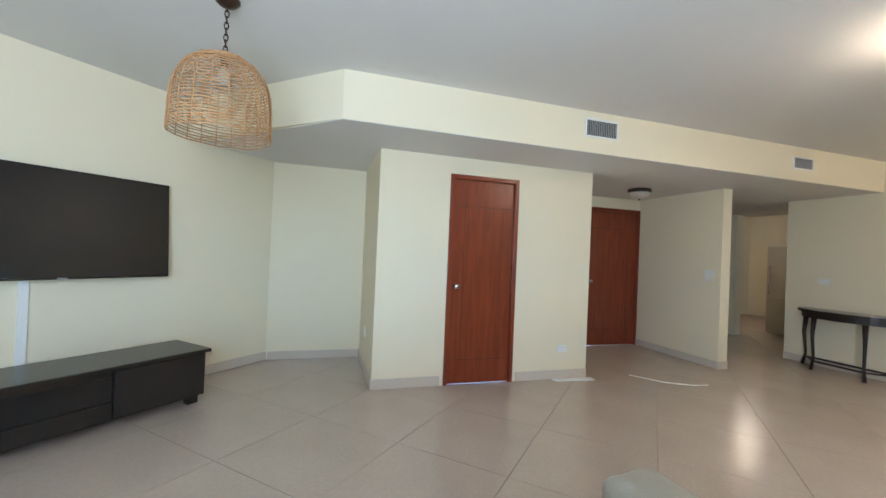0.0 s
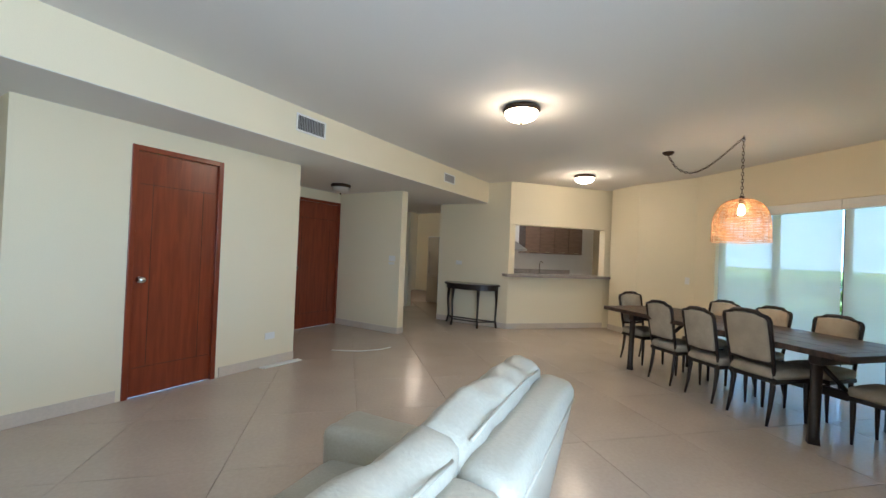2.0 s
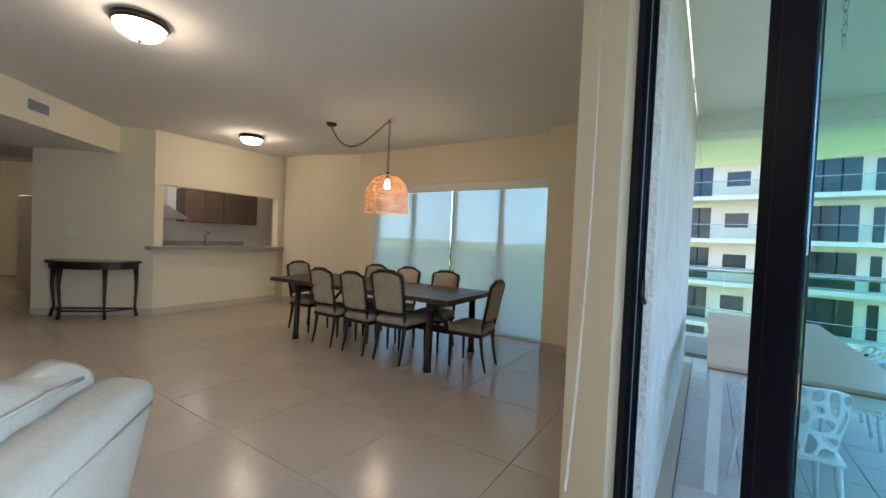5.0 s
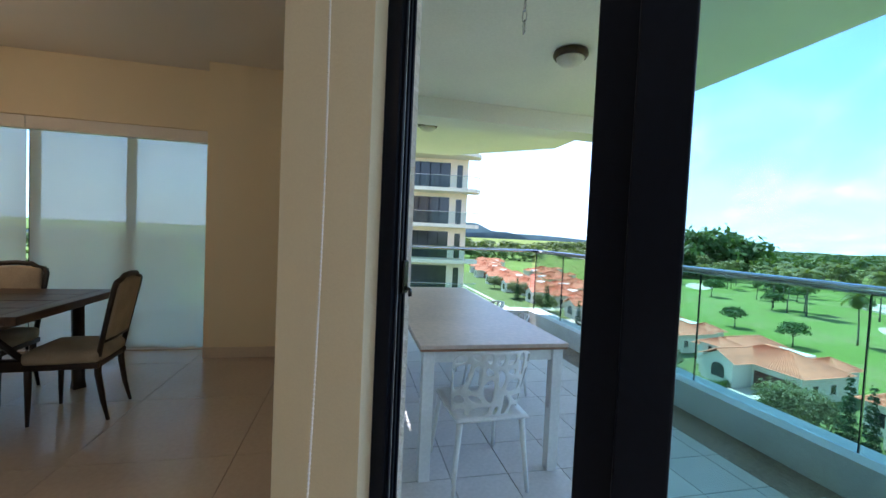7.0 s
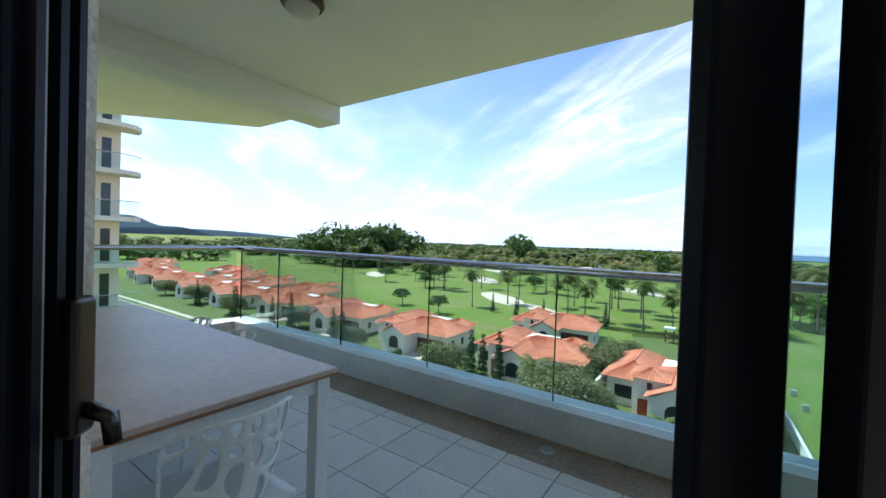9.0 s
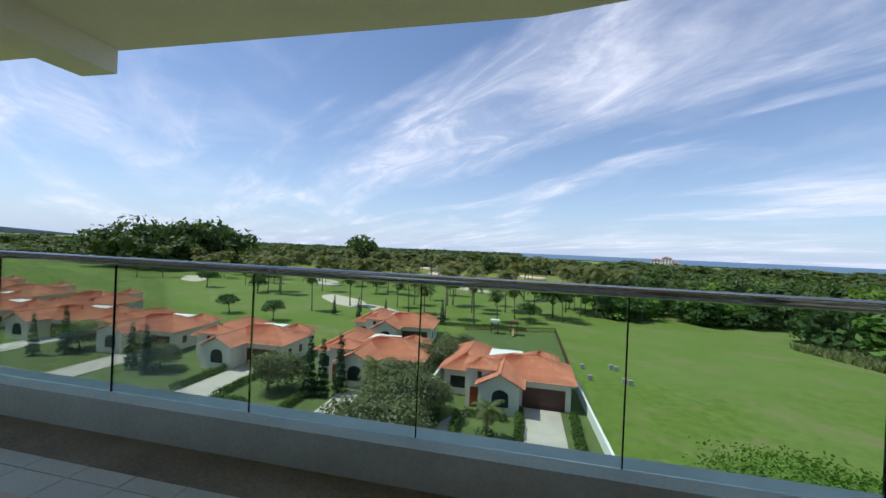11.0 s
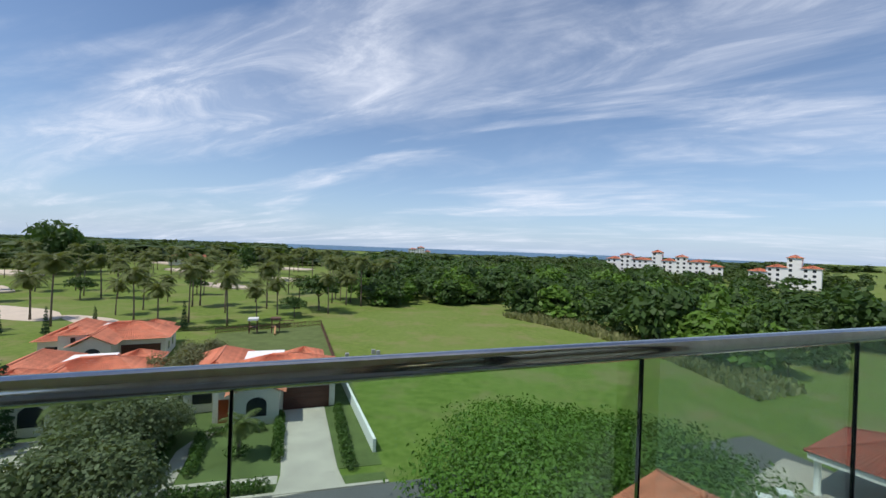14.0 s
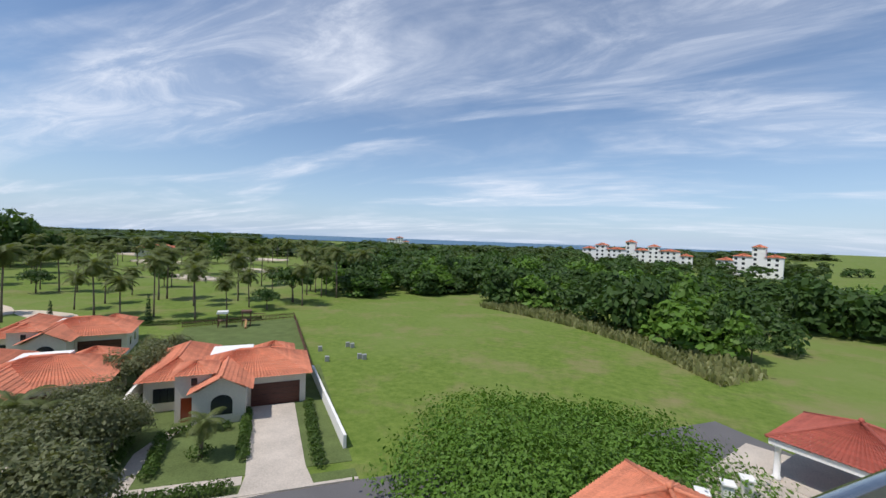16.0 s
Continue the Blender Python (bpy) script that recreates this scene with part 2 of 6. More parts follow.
M_PAINTW = material("white_metal_paint", (0.80, 0.79, 0.77), 0.4, 0, 0.08, 4, 50, 0.03)
M_GLASS = glass_material("tinted_door_glass", (0.87, 0.965, 0.962), 0.03)
M_RGLASS = glass_material("railing_glass", (0.83, 0.94, 0.90), 0.05)
M_WGLASS = glass_material("window_glass", (0.88, 0.95, 0.95), 0.06)
M_SHEER = sheer_material("sheer_roller_blind", (0.84, 0.82, 0.75), 0.34)
M_LAMPGLOW = glow_material("lit_alabaster_glass", (1.0, 0.72, 0.42), 7.0)
M_BULB = glow_material("lit_bulb", (1.0, 0.62, 0.28), 30.0)
M_FROST = material("frosted_glass", (0.55, 0.52, 0.46), 0.3, 0, 0.1, 6, 60, 0.02)
M_ROOF = material("terracotta_roof_tile", (0.60, 0.205, 0.11), 0.75, 0, 0.3, 0.8, 5, 0.3, island=0.4)
M_ROOFDK = material("brick_red_roof_tile", (0.36, 0.085, 0.055), 0.7, 0, 0.3, 0.8, 5, 0.3, island=0.4)
M_HOUSE = material("warm_white_render", (0.72, 0.66, 0.56), 0.85, 0, 0.08, 0.5, 8, 0.1, spec=0.2)
M_WHITEWALL = material("white_render", (0.80, 0.78, 0.74), 0.8, 0, 0.06, 0.5, 8, 0.1)
M_GARAGE = wood_material("dark_red_garage_boards", (0.11, 0.035, 0.022), (0.07, 0.02, 0.014), 0.5, (0.5, 0.5, 5))
M_DARKGLASS = material("dark_window_glass", (0.03, 0.035, 0.04), 0.1, 0, 0.1, 2, 20, 0)
M_ASPHALT = material("asphalt", (0.12, 0.115, 0.115), 0.9, 0, 0.12, 0.3, 12, 0.2)
M_DRIVE = material("pale_concrete", (0.49, 0.43, 0.36), 0.85, 0, 0.18, 0.5, 8, 0.15)
M_LAWN = material("mown_lawn", (0.12, 0.19, 0.045), 0.9, 0, 0.25, 0.35, 6, 0.4, spec=0.1)
M_GARDEN = material("garden_lawn", (0.11, 0.145, 0.05), 0.9, 0, 0.25, 0.5, 8, 0.4, spec=0.1)
M_SOIL = material("brown_soil", (0.20, 0.15, 0.10), 0.95, 0, 0.3, 0.6, 8, 0.4, spec=0.1)
M_SAND = material("bunker_sand", (0.56, 0.47, 0.36), 0.95, 0, 0.1, 0.3, 6, 0.2)
M_SEA = material("sea_water", (0.07, 0.15, 0.23), 0.6, 0, 0.15, 0.004, 0.03, 0)
M_BARK = material("grey_brown_bark", (0.17, 0.13, 0.095), 0.9, 0, 0.3, 2, 18, 0.5)
M_LEAF = leaf_material("tree_leaf", (0.075, 0.115, 0.032))
M_LEAFDK = leaf_material("dark_wood_leaf", (0.058, 0.108, 0.026), 0.6)
M_LEAFLT = leaf_material("bright_canopy_leaf", (0.11, 0.205, 0.03))
M_LEAFOL = leaf_material("olive_shrub_leaf", (0.14, 0.155, 0.072))
M_PALM = leaf_material("palm_frond", (0.115, 0.14, 0.04))
M_HEDGE = leaf_material("hedge_leaf", (0.065, 0.115, 0.02))
M_CYPRESS = leaf_material("cypress_leaf", (0.022, 0.058, 0.016))
M_REED = leaf_material("dry_tall_grass", (0.24, 0.25, 0.105))
# blue distance haze is mixed into the hills' base colour
M_HILL_HAZE = material("far_hill_haze_tint", (0.20, 0.26, 0.32), 1.0, 0, 0.1, 0.002, 0.02, 0)
M_TIMBER = wood_material("brown_fence_timber", (0.16, 0.085, 0.05), (0.10, 0.05, 0.03), 0.8, (4, 4, 1))
M_PINK = material("peach_render", (0.84, 0.70, 0.57), 0.85, 0, 0.06, 0.5, 8, 0.1)


# the field and the fairways: patches of brighter, mown and worn grass
def grass_ground():
    m = bpy.data.materials.new("grass_ground")
    m.use_nodes = True
    n, l = m.node_tree.nodes, m.node_tree.links
    b = n["Principled BSDF"]
    b.inputs["Roughness"].default_value = 0.95
    b.inputs["Specular IOR Level"].default_value = 0.1
    tc = n.new("ShaderNodeTexCoord")

    def nz(scale, detail, rough=0.6):
        k = n.new("ShaderNodeTexNoise")
        k.inputs["Scale"].default_value, k.inputs["Detail"].default_value, k.inputs["Roughness"].default_value = scale, detail, rough
        l.new(tc.outputs["Object"], k.inputs["Vector"])
        return k.outputs["Fac"]

    def mix(f, lo, hi, c1, c2):
        rg = n.new("ShaderNodeMapRange")
        rg.inputs["From Min"].default_value, rg.inputs["From Max"].default_value = lo, hi
        l.new(f, rg.inputs["Value"])
        mx = n.new("ShaderNodeMixRGB")
        l.new(rg.outputs[0], mx.inputs[0])
        for k, c in ((1, c1), (2, c2)):
            if isinstance(c, tuple):
                mx.inputs[k].default_value = (*c, 1)
            else:
                l.new(c, mx.inputs[k])
        return mx.outputs[0]

    fine = mix(nz(0.9, 8, 0.75), 0.3, 0.7, (0.080, 0.135, 0.020), (0.175, 0.235, 0.050))
    broad = mix(nz(0.035, 6), 0.42, 0.66, fine, (0.16, 0.21, 0.055))
    dry = mix(nz(0.11, 7, 0.7), 0.50, 0.72, broad, (0.22, 0.20, 0.09))
    l.new(dry, b.inputs["Base Color"])
    bp = n.new("ShaderNodeBump")
    bp.inputs["Strength"].default_value, bp.inputs["Distance"].default_value = 0.5, 0.15
    l.new(nz(3.0, 6), bp.inputs["Height"])
    l.new(bp.outputs[0], b.inputs["Normal"])
    return m


M_GRASS = grass_ground()


# ---- building blocks ----
def box_into(bm, m, sx, sy, sz, bevel=0.0):
    """A box of that size centred at the pose m."""
    r = bmesh.ops.create_cube(bm, size=1.0, matrix=m @ Matrix.Diagonal((sx, sy, sz, 1)))
    if bevel:
        edges = {e for v in r["verts"] for e in v.link_edges}
        bmesh.ops.bevel(bm, geom=list(edges), offset=bevel, segments=2, affect="EDGES", profile=0.5)


def box(x0, y0, z0, x1, y1, z1, bevel=0.0, turn=None):
    bm = bmesh.new()
    m = Matrix.Translation(((x0 + x1) / 2, (y0 + y1) / 2, (z0 + z1) / 2))
    box_into(bm, (turn @ m) if turn else m, abs(x1 - x0), abs(y1 - y0), abs(z1 - z0), bevel)
    return bm


def prism(points, z0, z1):
    """An upright block over a plan outline."""
    bm = bmesh.new()
    low = [bm.verts.new((x, y, z0)) for x, y in points]
    high = [bm.verts.new((x, y, z1)) for x, y in points]
    n = len(points)
    bm.faces.new(low[::-1])
    bm.faces.new(high)
    for k in range(n):
        bm.faces.new((low[k], low[(k + 1) % n], high[(k + 1) % n], high[k]))
    bmesh.ops.recalc_face_normals(bm, faces=bm.faces)
    return bm


def lathe(profile, segments=24, m=None):
    """A turned shape from (radius, height) pairs."""
    bm = bmesh.new()
    rings = []
    for r, z in profile:
        rings.append([bm.verts.new((r * math.cos(a), r * math.sin(a), z)) for a in (2 * math.pi * k / segments for k in range(segments))])
    for a, b in zip(rings, rings[1:]):
        for k in range(segments):
            bm.faces.new((a[k], a[(k + 1) % segments], b[(k + 1) % segments], b[k]))
    bm.faces.new(rings[0][::-1])
    bm.faces.new(rings[-1])
    bmesh.ops.recalc_face_normals(bm, faces=bm.faces)
    for f in bm.faces:
        f.smooth = True
    if m:
        bm.transform(m)
    return bm


def tube_into(bm, pts, radius, sides=6, closed=False):
    """A bent round bar along points; radius may be a list."""
    pts = [Vector(p) for p in pts]
    n = len(pts)
    rad = radius if isinstance(radius, (list, tuple)) else [radius] * n
    rings = []
    for k, p in enumerate(pts):
        d = pts[(k + 1) % n] - pts[k - 1] if closed else pts[min(k + 1, n - 1)] - pts[max(k - 1, 0)]
        d.normalize()
        side = d.cross(Vector((0, 0, 1)) if abs(d.z) < 0.9 else Vector((1, 0, 0))).normalized()
        up = side.cross(d)
        rings.append([bm.verts.new(p + rad[k] * (math.cos(a) * side + math.sin(a) * up)) for a in (2 * math.pi * j / sides for j in range(sides))])
    for k in range(n if closed else n - 1):
        a, b = rings[k], rings[(k + 1) % n]
        for j in range(sides):
            f = bm.faces.new((a[j], a[(j + 1) % sides], b[(j + 1) % sides], b[j]))
            f.smooth = True
    if not closed:
        bm.faces.new(rings[0][::-1])
        bm.faces.new(rings[-1])


def tube(pts, radius, sides=8, closed=False):
    bm = bmesh.new()
    tube_into(bm, pts, radius, sides, closed)
    bmesh.ops.recalc_face_normals(bm, faces=bm.faces)
    return bm


def mesh_of(name, bm, mat):
    me = bpy.data.meshes.new(name)
    bm.to_mesh(me)
    bm.free()
    me.materials.append(mat)
    return me


def part(name, bm, mat, parent, label="", m=None):
    """One mesh object under a thing or a part."""
    ob = new(name, mesh_of(name, bm, mat))
    ob.parent = parent
    if m:
        ob.matrix_basis = m
    if label:
        tagged(ob, label=label)
    return ob


def solid(name, bm, mat, label="", category="", group="", kind=""):
    """A thing of one mesh."""
    return tagged(new(name, mesh_of(name, bm, mat)), label, category, group, kind)


def thing(name, m, label, category, group=""):
    ob = new(name)
    ob.matrix_basis = m
    ob.empty_display_size = 0.1
    return tagged(ob, label, category, group)


def from_arrays(name, verts, faces, mat, smooth=False):
    me = bpy.data.meshes.new(name)
    me.from_pydata(verts.tolist() if hasattr(verts, "tolist") else verts, [], faces.tolist() if hasattr(faces, "tolist") else faces)
    me.materials.append(mat)
    return me


def structure(name, bm, mat, label):
    return tagged(new(name, mesh_of(name, bm, mat)), label, "structure", "", "structure")


def wall_between(name, a, b, thick, z0, z1, label, mat=None):
    """A wall whose room face runs from a to b, its thickness to the left of that way."""
    a, b = Vector((*a, 0)), Vector((*b, 0))
    d = (b - a).normalized()
    n = Vector((-d.y, d.x, 0)) * thick
    return structure(name, prism([(p.x, p.y) for p in (a, b, b + n, a + n)], z0, z1), mat or M_WALL, label)


def skirting(a, b, h=0.10, t=0.012):
    """A tile skirting along a wall face, proud of it to the right of the way from a to b."""
    a, b = Vector((*a, 0)), Vector((*b, 0))
    d = (b - a).normalized()
    n = Vector((d.y, -d.x, 0)) * t
    return structure("baseboard", prism([(p.x, p.y) for p in (a, b, b + n, a + n)], 0.003, h), M_SKIRT, "beige tile skirting along the foot of a wall")


# ---- the room: walls, openings, ceiling ----
XA = -1.785   # the face of the closet wall
XB = -1.057   # the face of the bulkhead
ZB = 2.306    # the underside of the bulkhead
XS = 3.31     # the inner face of the sliding-door wall
plain = "cream painted plaster wall of the living room"
structure("floor_slab", prism([(-7, -0.2), (-3.4, 0), (0.4, -3.7), (3.43, -0.7), (3.43, 2.6), (5.7, 4.9), (2.45, 8.2), (1.0, 12.5), (-7, 12.5)], -0.25, -0.012), M_GROUT, "dark grout bed under the floor tiles")
# TV wall, at an angle
wall_between("wall_tv", (0.8, -3.5), (-3.0, 0.30), 0.2, 0, CEIL, plain).data.flip_normals()
wall_between("wall_alcove", (-3.0, 1.37), (-3.0, 0.30), -0.2, 0, CEIL, "cream wall at the back of the alcove")
# closet block with its door opening
D0, D1, DH = 2.083, 2.848, 2.135
structure("wall_closet_side", prism([(-3.0, 1.37), (XA, 1.37), (XA, 1.55), (-3.0, 1.55)], 0, ZB), M_WALL, "cream side wall of the closet block")
structure("wall_closet_front_1", prism([(XA, 1.55), (XA, D0), (XA - 0.15, D0), (XA - 0.15, 1.55)], 0, ZB), M_WALL, plain)
structure("wall_closet_front_2", prism([(XA, D1), (XA, 3.77), (XA - 0.15, 3.77), (XA - 0.15, D1)], 0, ZB), M_WALL, plain)
structure("wall_closet_lintel", prism([(XA, D0), (XA, D1), (XA - 0.15, D1), (XA - 0.15, D0)], DH, ZB), M_WALL, plain)
structure("wall_closet_end", prism([(XA - 0.15, 3.62), (XA - 0.15, 3.77), (-3.15, 3.77), (-3.15, 3.62)], 0, ZB), M_WALL, plain)
# entrance recess
structure("wall_entrance_1", prism([(-3.15, 3.77), (-3.15, 4.72), (-3.33, 4.72), (-3.33, 3.77)], 0, ZB), M_WALL, plain)
structure("wall_entrance_lintel", prism([(-3.15, 4.72), (-3.15, 5.735), (-3.33, 5.735), (-3.33, 4.72)], 2.14, ZB), M_WALL, plain)
structure("wall_stub", prism([(-4.25, 5.735), (-1.765, 5.735), (-1.765, 5.885), (-4.25, 5.885)], 0, ZB), M_WALL, "cream partition beside the entrance door")
# passage to the back of the flat
structure("wall_passage_1", prism([(-4.1, 5.885), (-4.25, 5.885), (-4.25, 8.5), (-4.1, 8.5)], 0, ZB), M_WALL, "cream wall of the passage")
structure("wall_passage_2", prism([(-6.0, 8.5), (-3.62, 8.5), (-3.62, 8.65), (-6.0, 8.65)], 0, ZB), M_WALL, "cream wall of the passage")
structure("wall_passage_end", prism([(-6.2, 8.2), (-6.0, 8.2), (-6.0, 12.4), (-6.2, 12.4)], 0, CEIL), M_WALL, "grey white wall at the end of the passage")
structure("wall_passage_far", prism([(-6.0, 12.2), (1.3, 12.2), (1.3, 12.4), (-6.0, 12.4)], 0, CEIL), M_WALL, "far wall behind the kitchen")
# kitchen front
KY = 7.45
structure("wall_kitchen_side", prism([(-2.10, KY), (-0.60, KY), (-0.55, KY + 0.15), (-2.10, KY + 0.15)], 0, CEIL), M_WALL, "cream wall behind the console table")
structure("wall_kitchen_return", prism([(-2.10, KY + 0.151), (-1.95, KY + 0.151), (-1.95, 9.9), (-2.10, 9.9)], 0, CEIL), M_WALL, "cream return wall beside the kitchen")
KA, KB = Vector((-0.60, KY, 0)), Vector((0.775, 8.95, 0))
KD = (KB - KA).normalized()
KN = Vector((-KD.y, KD.x, 0))  # into the kitchen


def along(p0, d, n, s0, s1, t0, t1):
    return [((p0 + d * s + n * t).x, (p0 + d * s + n * t).y) for s, t in ((s0, t0), (s1, t0), (s1, t1), (s0, t1))]


KL = (KB - KA).length
structure("wall_counter", prism(along(KA, KD, KN, 0.0, KL, 0.0, 0.15), 0, 0.955), M_WALL, "cream half wall under the kitchen counter")
structure("wall_over_counter", prism(along(KA, KD, KN, -0.01, KL, -0.012, 0.16), 1.91, CEIL), M_WALL, "cream bulkhead over the kitchen hatch")
structure("wall_hatch_end", prism(along(KA, KD, KN, KL, KL + 0.45, -0.012, 0.15), 0, CEIL), M_WALL, "cream column at the end of the counter")
structure("wall_column", prism([(0.90, 8.90), (1.42, 8.43), (1.58, 8.60), (1.2, 9.3)], 0, CEIL), M_WALL, "cream column between kitchen and window")
structure("wall_dining", prism([(1.423, 8.428), (2.28, 8.02), (2.38, 8.20), (1.52, 8.61)], 0, CEIL), M_WALL, "cream wall beside the dining window")
structure("wall_kitchen_end", prism([(1.25, 9.2), (1.4, 9.3), (1.4, 12.3), (1.25, 12.3)], 0, CEIL), M_WALL, "white wall closing the kitchen")
KBK = KA + KN * 2.45
structure("wall_kitchen_back", prism(along(KBK, KD, KN, -0.5, 3.6, 0, 0.15), 0, CEIL), M_SPLASH, "white tiled back wall of the kitchen")
# dining window wall, along the line x + y = 10.3
WD = Vector((0.70711, -0.70711, 0))
WO = Vector((0.70711, 0.70711, 0))
W0 = Vector((2.28, 8.02, 0))
W1 = 3.42   # the window ends here, the column begins
structure("wall_window_left", prism(along(W0, WD, WO, -0.25, 0.34, 0, 0.2), 0, CEIL), M_WALL, plain)
structure("wall_window_over", prism(along(W0, WD, WO, 0.34, W1, 0, 0.2), 2.12, CEIL), M_WALL, "cream wall over the dining window")
structure("wall_window_column", prism(along(W0, WD, WO, W1, W1 + 1.3, -0.25, 0.2), 0, CEIL), M_WALL, "cream column beside the dining window")
# wall from the window to the sliding doors
JY = 2.304
structure("wall_terrace_side", prism([(p.x, p.y) for p in (U2 * 4.202 + V2 * 0.479, U2 * 7.45 + V2 * 0.479, U2 * 7.45 + V2 * 0.62, U2 * 4.202 + V2 * 0.62)], 0, CEIL), M_WALL, plain)
structure("wall_jamb", prism([(XS, JY), (XS, 2.632), (3.402, 2.535), (3.402, JY)], 0, CEIL), M_WALL, "cream pier beside the sliding doors")
structure("wall_jamb_stucco", prism([(3.406, JY - 0.022), (3.455, JY - 0.022), (5.89, 4.717), (5.746, 4.862), (3.412, 2.528), (3.406, 2.528)], -0.05, 2.655), M_STUCCO, "rough white stucco on the terrace side")
structure("wall_door_over", prism([(XS, -0.62), (XS, JY - 0.002), (3.50, JY - 0.024), (3.50, -0.70)], 2.42, CEIL), M_WALL, "cream wall over the sliding doors")
structure("wall_door_end", prism([(XS, -0.62), (3.50, -0.70), (0.45, -3.75), (0.31, -3.62)], 0, CEIL), M_WALL, plain)
# ceilings
structure("ceiling", prism([(-3.3, 0.0), (0.5, -3.8), (3.5, -0.80), (3.5, 2.56), (5.75, 4.85), (2.45, 8.4), (1.4, 12.4), (-6.2, 12.4), (-6.2, 8.0)], CEIL, CEIL + 0.2), M_CEIL, "white painted ceiling of the living room")
structure("ceiling_bulkhead", prism([(XB - 0.004, 0.974), (XB - 0.004, KY), (-2.10, KY), (-2.10, 8.49), (-4.2, 8.49), (-4.2, 5.9), (-3.33, 5.8), (-3.33, 3.7), (-3.0, 1.3), (-3.0, 0.36), (-2.36, -0.28)], ZB, ZB + 0.03), M_CEIL, "white underside of the lowered ceiling")
structure("bulkhead", prism([(XB, 0.97), (XB, KY), (XB - 0.10, KY), (XB - 0.10, 1.03), (-2.33, -0.26), (-2.29, -0.37)], ZB + 0.004, CEIL), M_WALL, "cream bulkhead face under the ceiling")
# skirtings
for a, b in (((-3.0, 0.32), (-3.0, 1.37)), ((-3.0, 1.37), (XA, 1.37)), ((XA, 1.37), (XA, D0 - 0.04)), ((XA, D1 + 0.04), (XA, 3.77)), ((-3.15, 5.735), (-1.765, 5.735)), ((-1.765, 5.735), (-1.765, 5.885)), ((-2.10, KY), (-0.60, KY)), ((-0.60, KY), (0.775, 8.95)), ((-1.5, -1.2), (-3.0, 0.3)), ((1.3, -4.0), (-1.5, -1.2)), ((0.90, 8.90), (1.42, 8.43)), ((1.42, 8.43), (2.28, 8.02)), ((4.521, 5.425), (5.4, 4.546)), ((XS, 2.632), (XS, JY))):
    skirting(a, b)


def interior_door(name, m, w, h, label, handle_side):
    """A panelled door leaf in its frame; local x along the wall, y out of it."""
    d = thing(name, m, label, "door")
    d["kind"] = "structure"
    for nm, b in (("frame_post", box(0, -0.10, 0, 0.045, 0.015, h, 0.004)), ("frame_post", box(w - 0.045, -0.10, 0, w, 0.015, h, 0.004)), ("frame_head", box(0.045, -0.10, h - 0.045, w - 0.045, 0.015, h, 0.004))):
        part(nm, b, M_DOOR, d)
    leaf = part("leaf", box(0.047, -0.05, 0.008, w - 0.047, -0.012, h - 0.047, 0.003), M_DOOR, d)
    for x in (0.05 + 0.16 * w, w - 0.05 - 0.16 * w):
        part("groove", box(x - 0.002, -0.0125, 0.25, x + 0.002, -0.0105, h - 0.3), M_DARKWOOD, leaf)
    for z in (0.25, h - 0.32):
        part("groove", box(0.07, -0.0125, z - 0.002, w - 0.07, -0.0105, z + 0.002), M_DARKWOOD, leaf)
    hx = 0.10 if handle_side == 0 else w - 0.10
    part("handle", lathe([(0.03, 0), (0.03, 0.006), (0.012, 0.010), (0.012, 0.035), (0.028, 0.042), (0.030, 0.058), (0.018, 0.068), (0.004, 0.07)], 20, pose(hx, -0.012, 1.0, -90)), M_CHROME, d, "chrome door knob")
    return d


# local frame for walls that face +x: x runs along -y
def facing_x(x, y, z=0):
    """Local x along +y of the world, local y out towards +x."""
    return Matrix(((0, 1, 0, x), (1, 0, 0, y), (0, 0, 1, z), (0, 0, 0, 1)))


def facing_x_right(x, y, z=0):
    return pose(x, y, z, 0, 0, -90)


interior_door("door_1", facing_x_right(XA, D1), D1 - D0, DH, "varnished red-brown wooden closet door, closed", 1)
interior_door("door_2", facing_x_right(-3.15, 5.733), 1.01, 2.14, "tall red-brown wooden entrance door, closed", 1)

# floor tiles, laid at 45 degrees
TILE = 0.80
tile_bm = bmesh.new()
box_into(tile_bm, Matrix.Translation((0, 0, -0.006)), TILE - 0.0035, TILE - 0.0035, 0.012)
tile_me = mesh_of("floor_tile", tile_bm, M_TILE)
floor = structure("floor", prism([(-7, -0.2), (-3.4, 0), (0.4, -3.7), (3.40, -0.7), (3.40, 2.55), (5.65, 4.85), (2.4, 8.1), (1.0, 12.4), (-7, 12.4)], -0.0119, -0.0105), M_GROUT, "beige porcelain tiled floor laid on the diagonal")


def in_room(x, y):
    if x > 3.34 and y < 2.55 or x < -3.6 or y < -4.0 or y > 9.6 or x + y < -3.2 or x - y > 4.3:
        return False
    return not (x + y > 10.35 or (y < x - 0.72 and x > 3.2))


T0 = Vector((2.13, 3.12, 0))
for i in range(-12, 13):
    for j in range(-12, 13):
        p = T0 + U2 * ((i + 0.5) * TILE) + V2 * ((j + 0.5) * TILE)
        if in_room(p.x, p.y):
            t = new("tile", tile_me)
            t.parent = floor
            t.matrix_basis = Matrix.Translation((p.x, p.y, 0)) @ pose(0, 0, 0, 0, 0, 45)


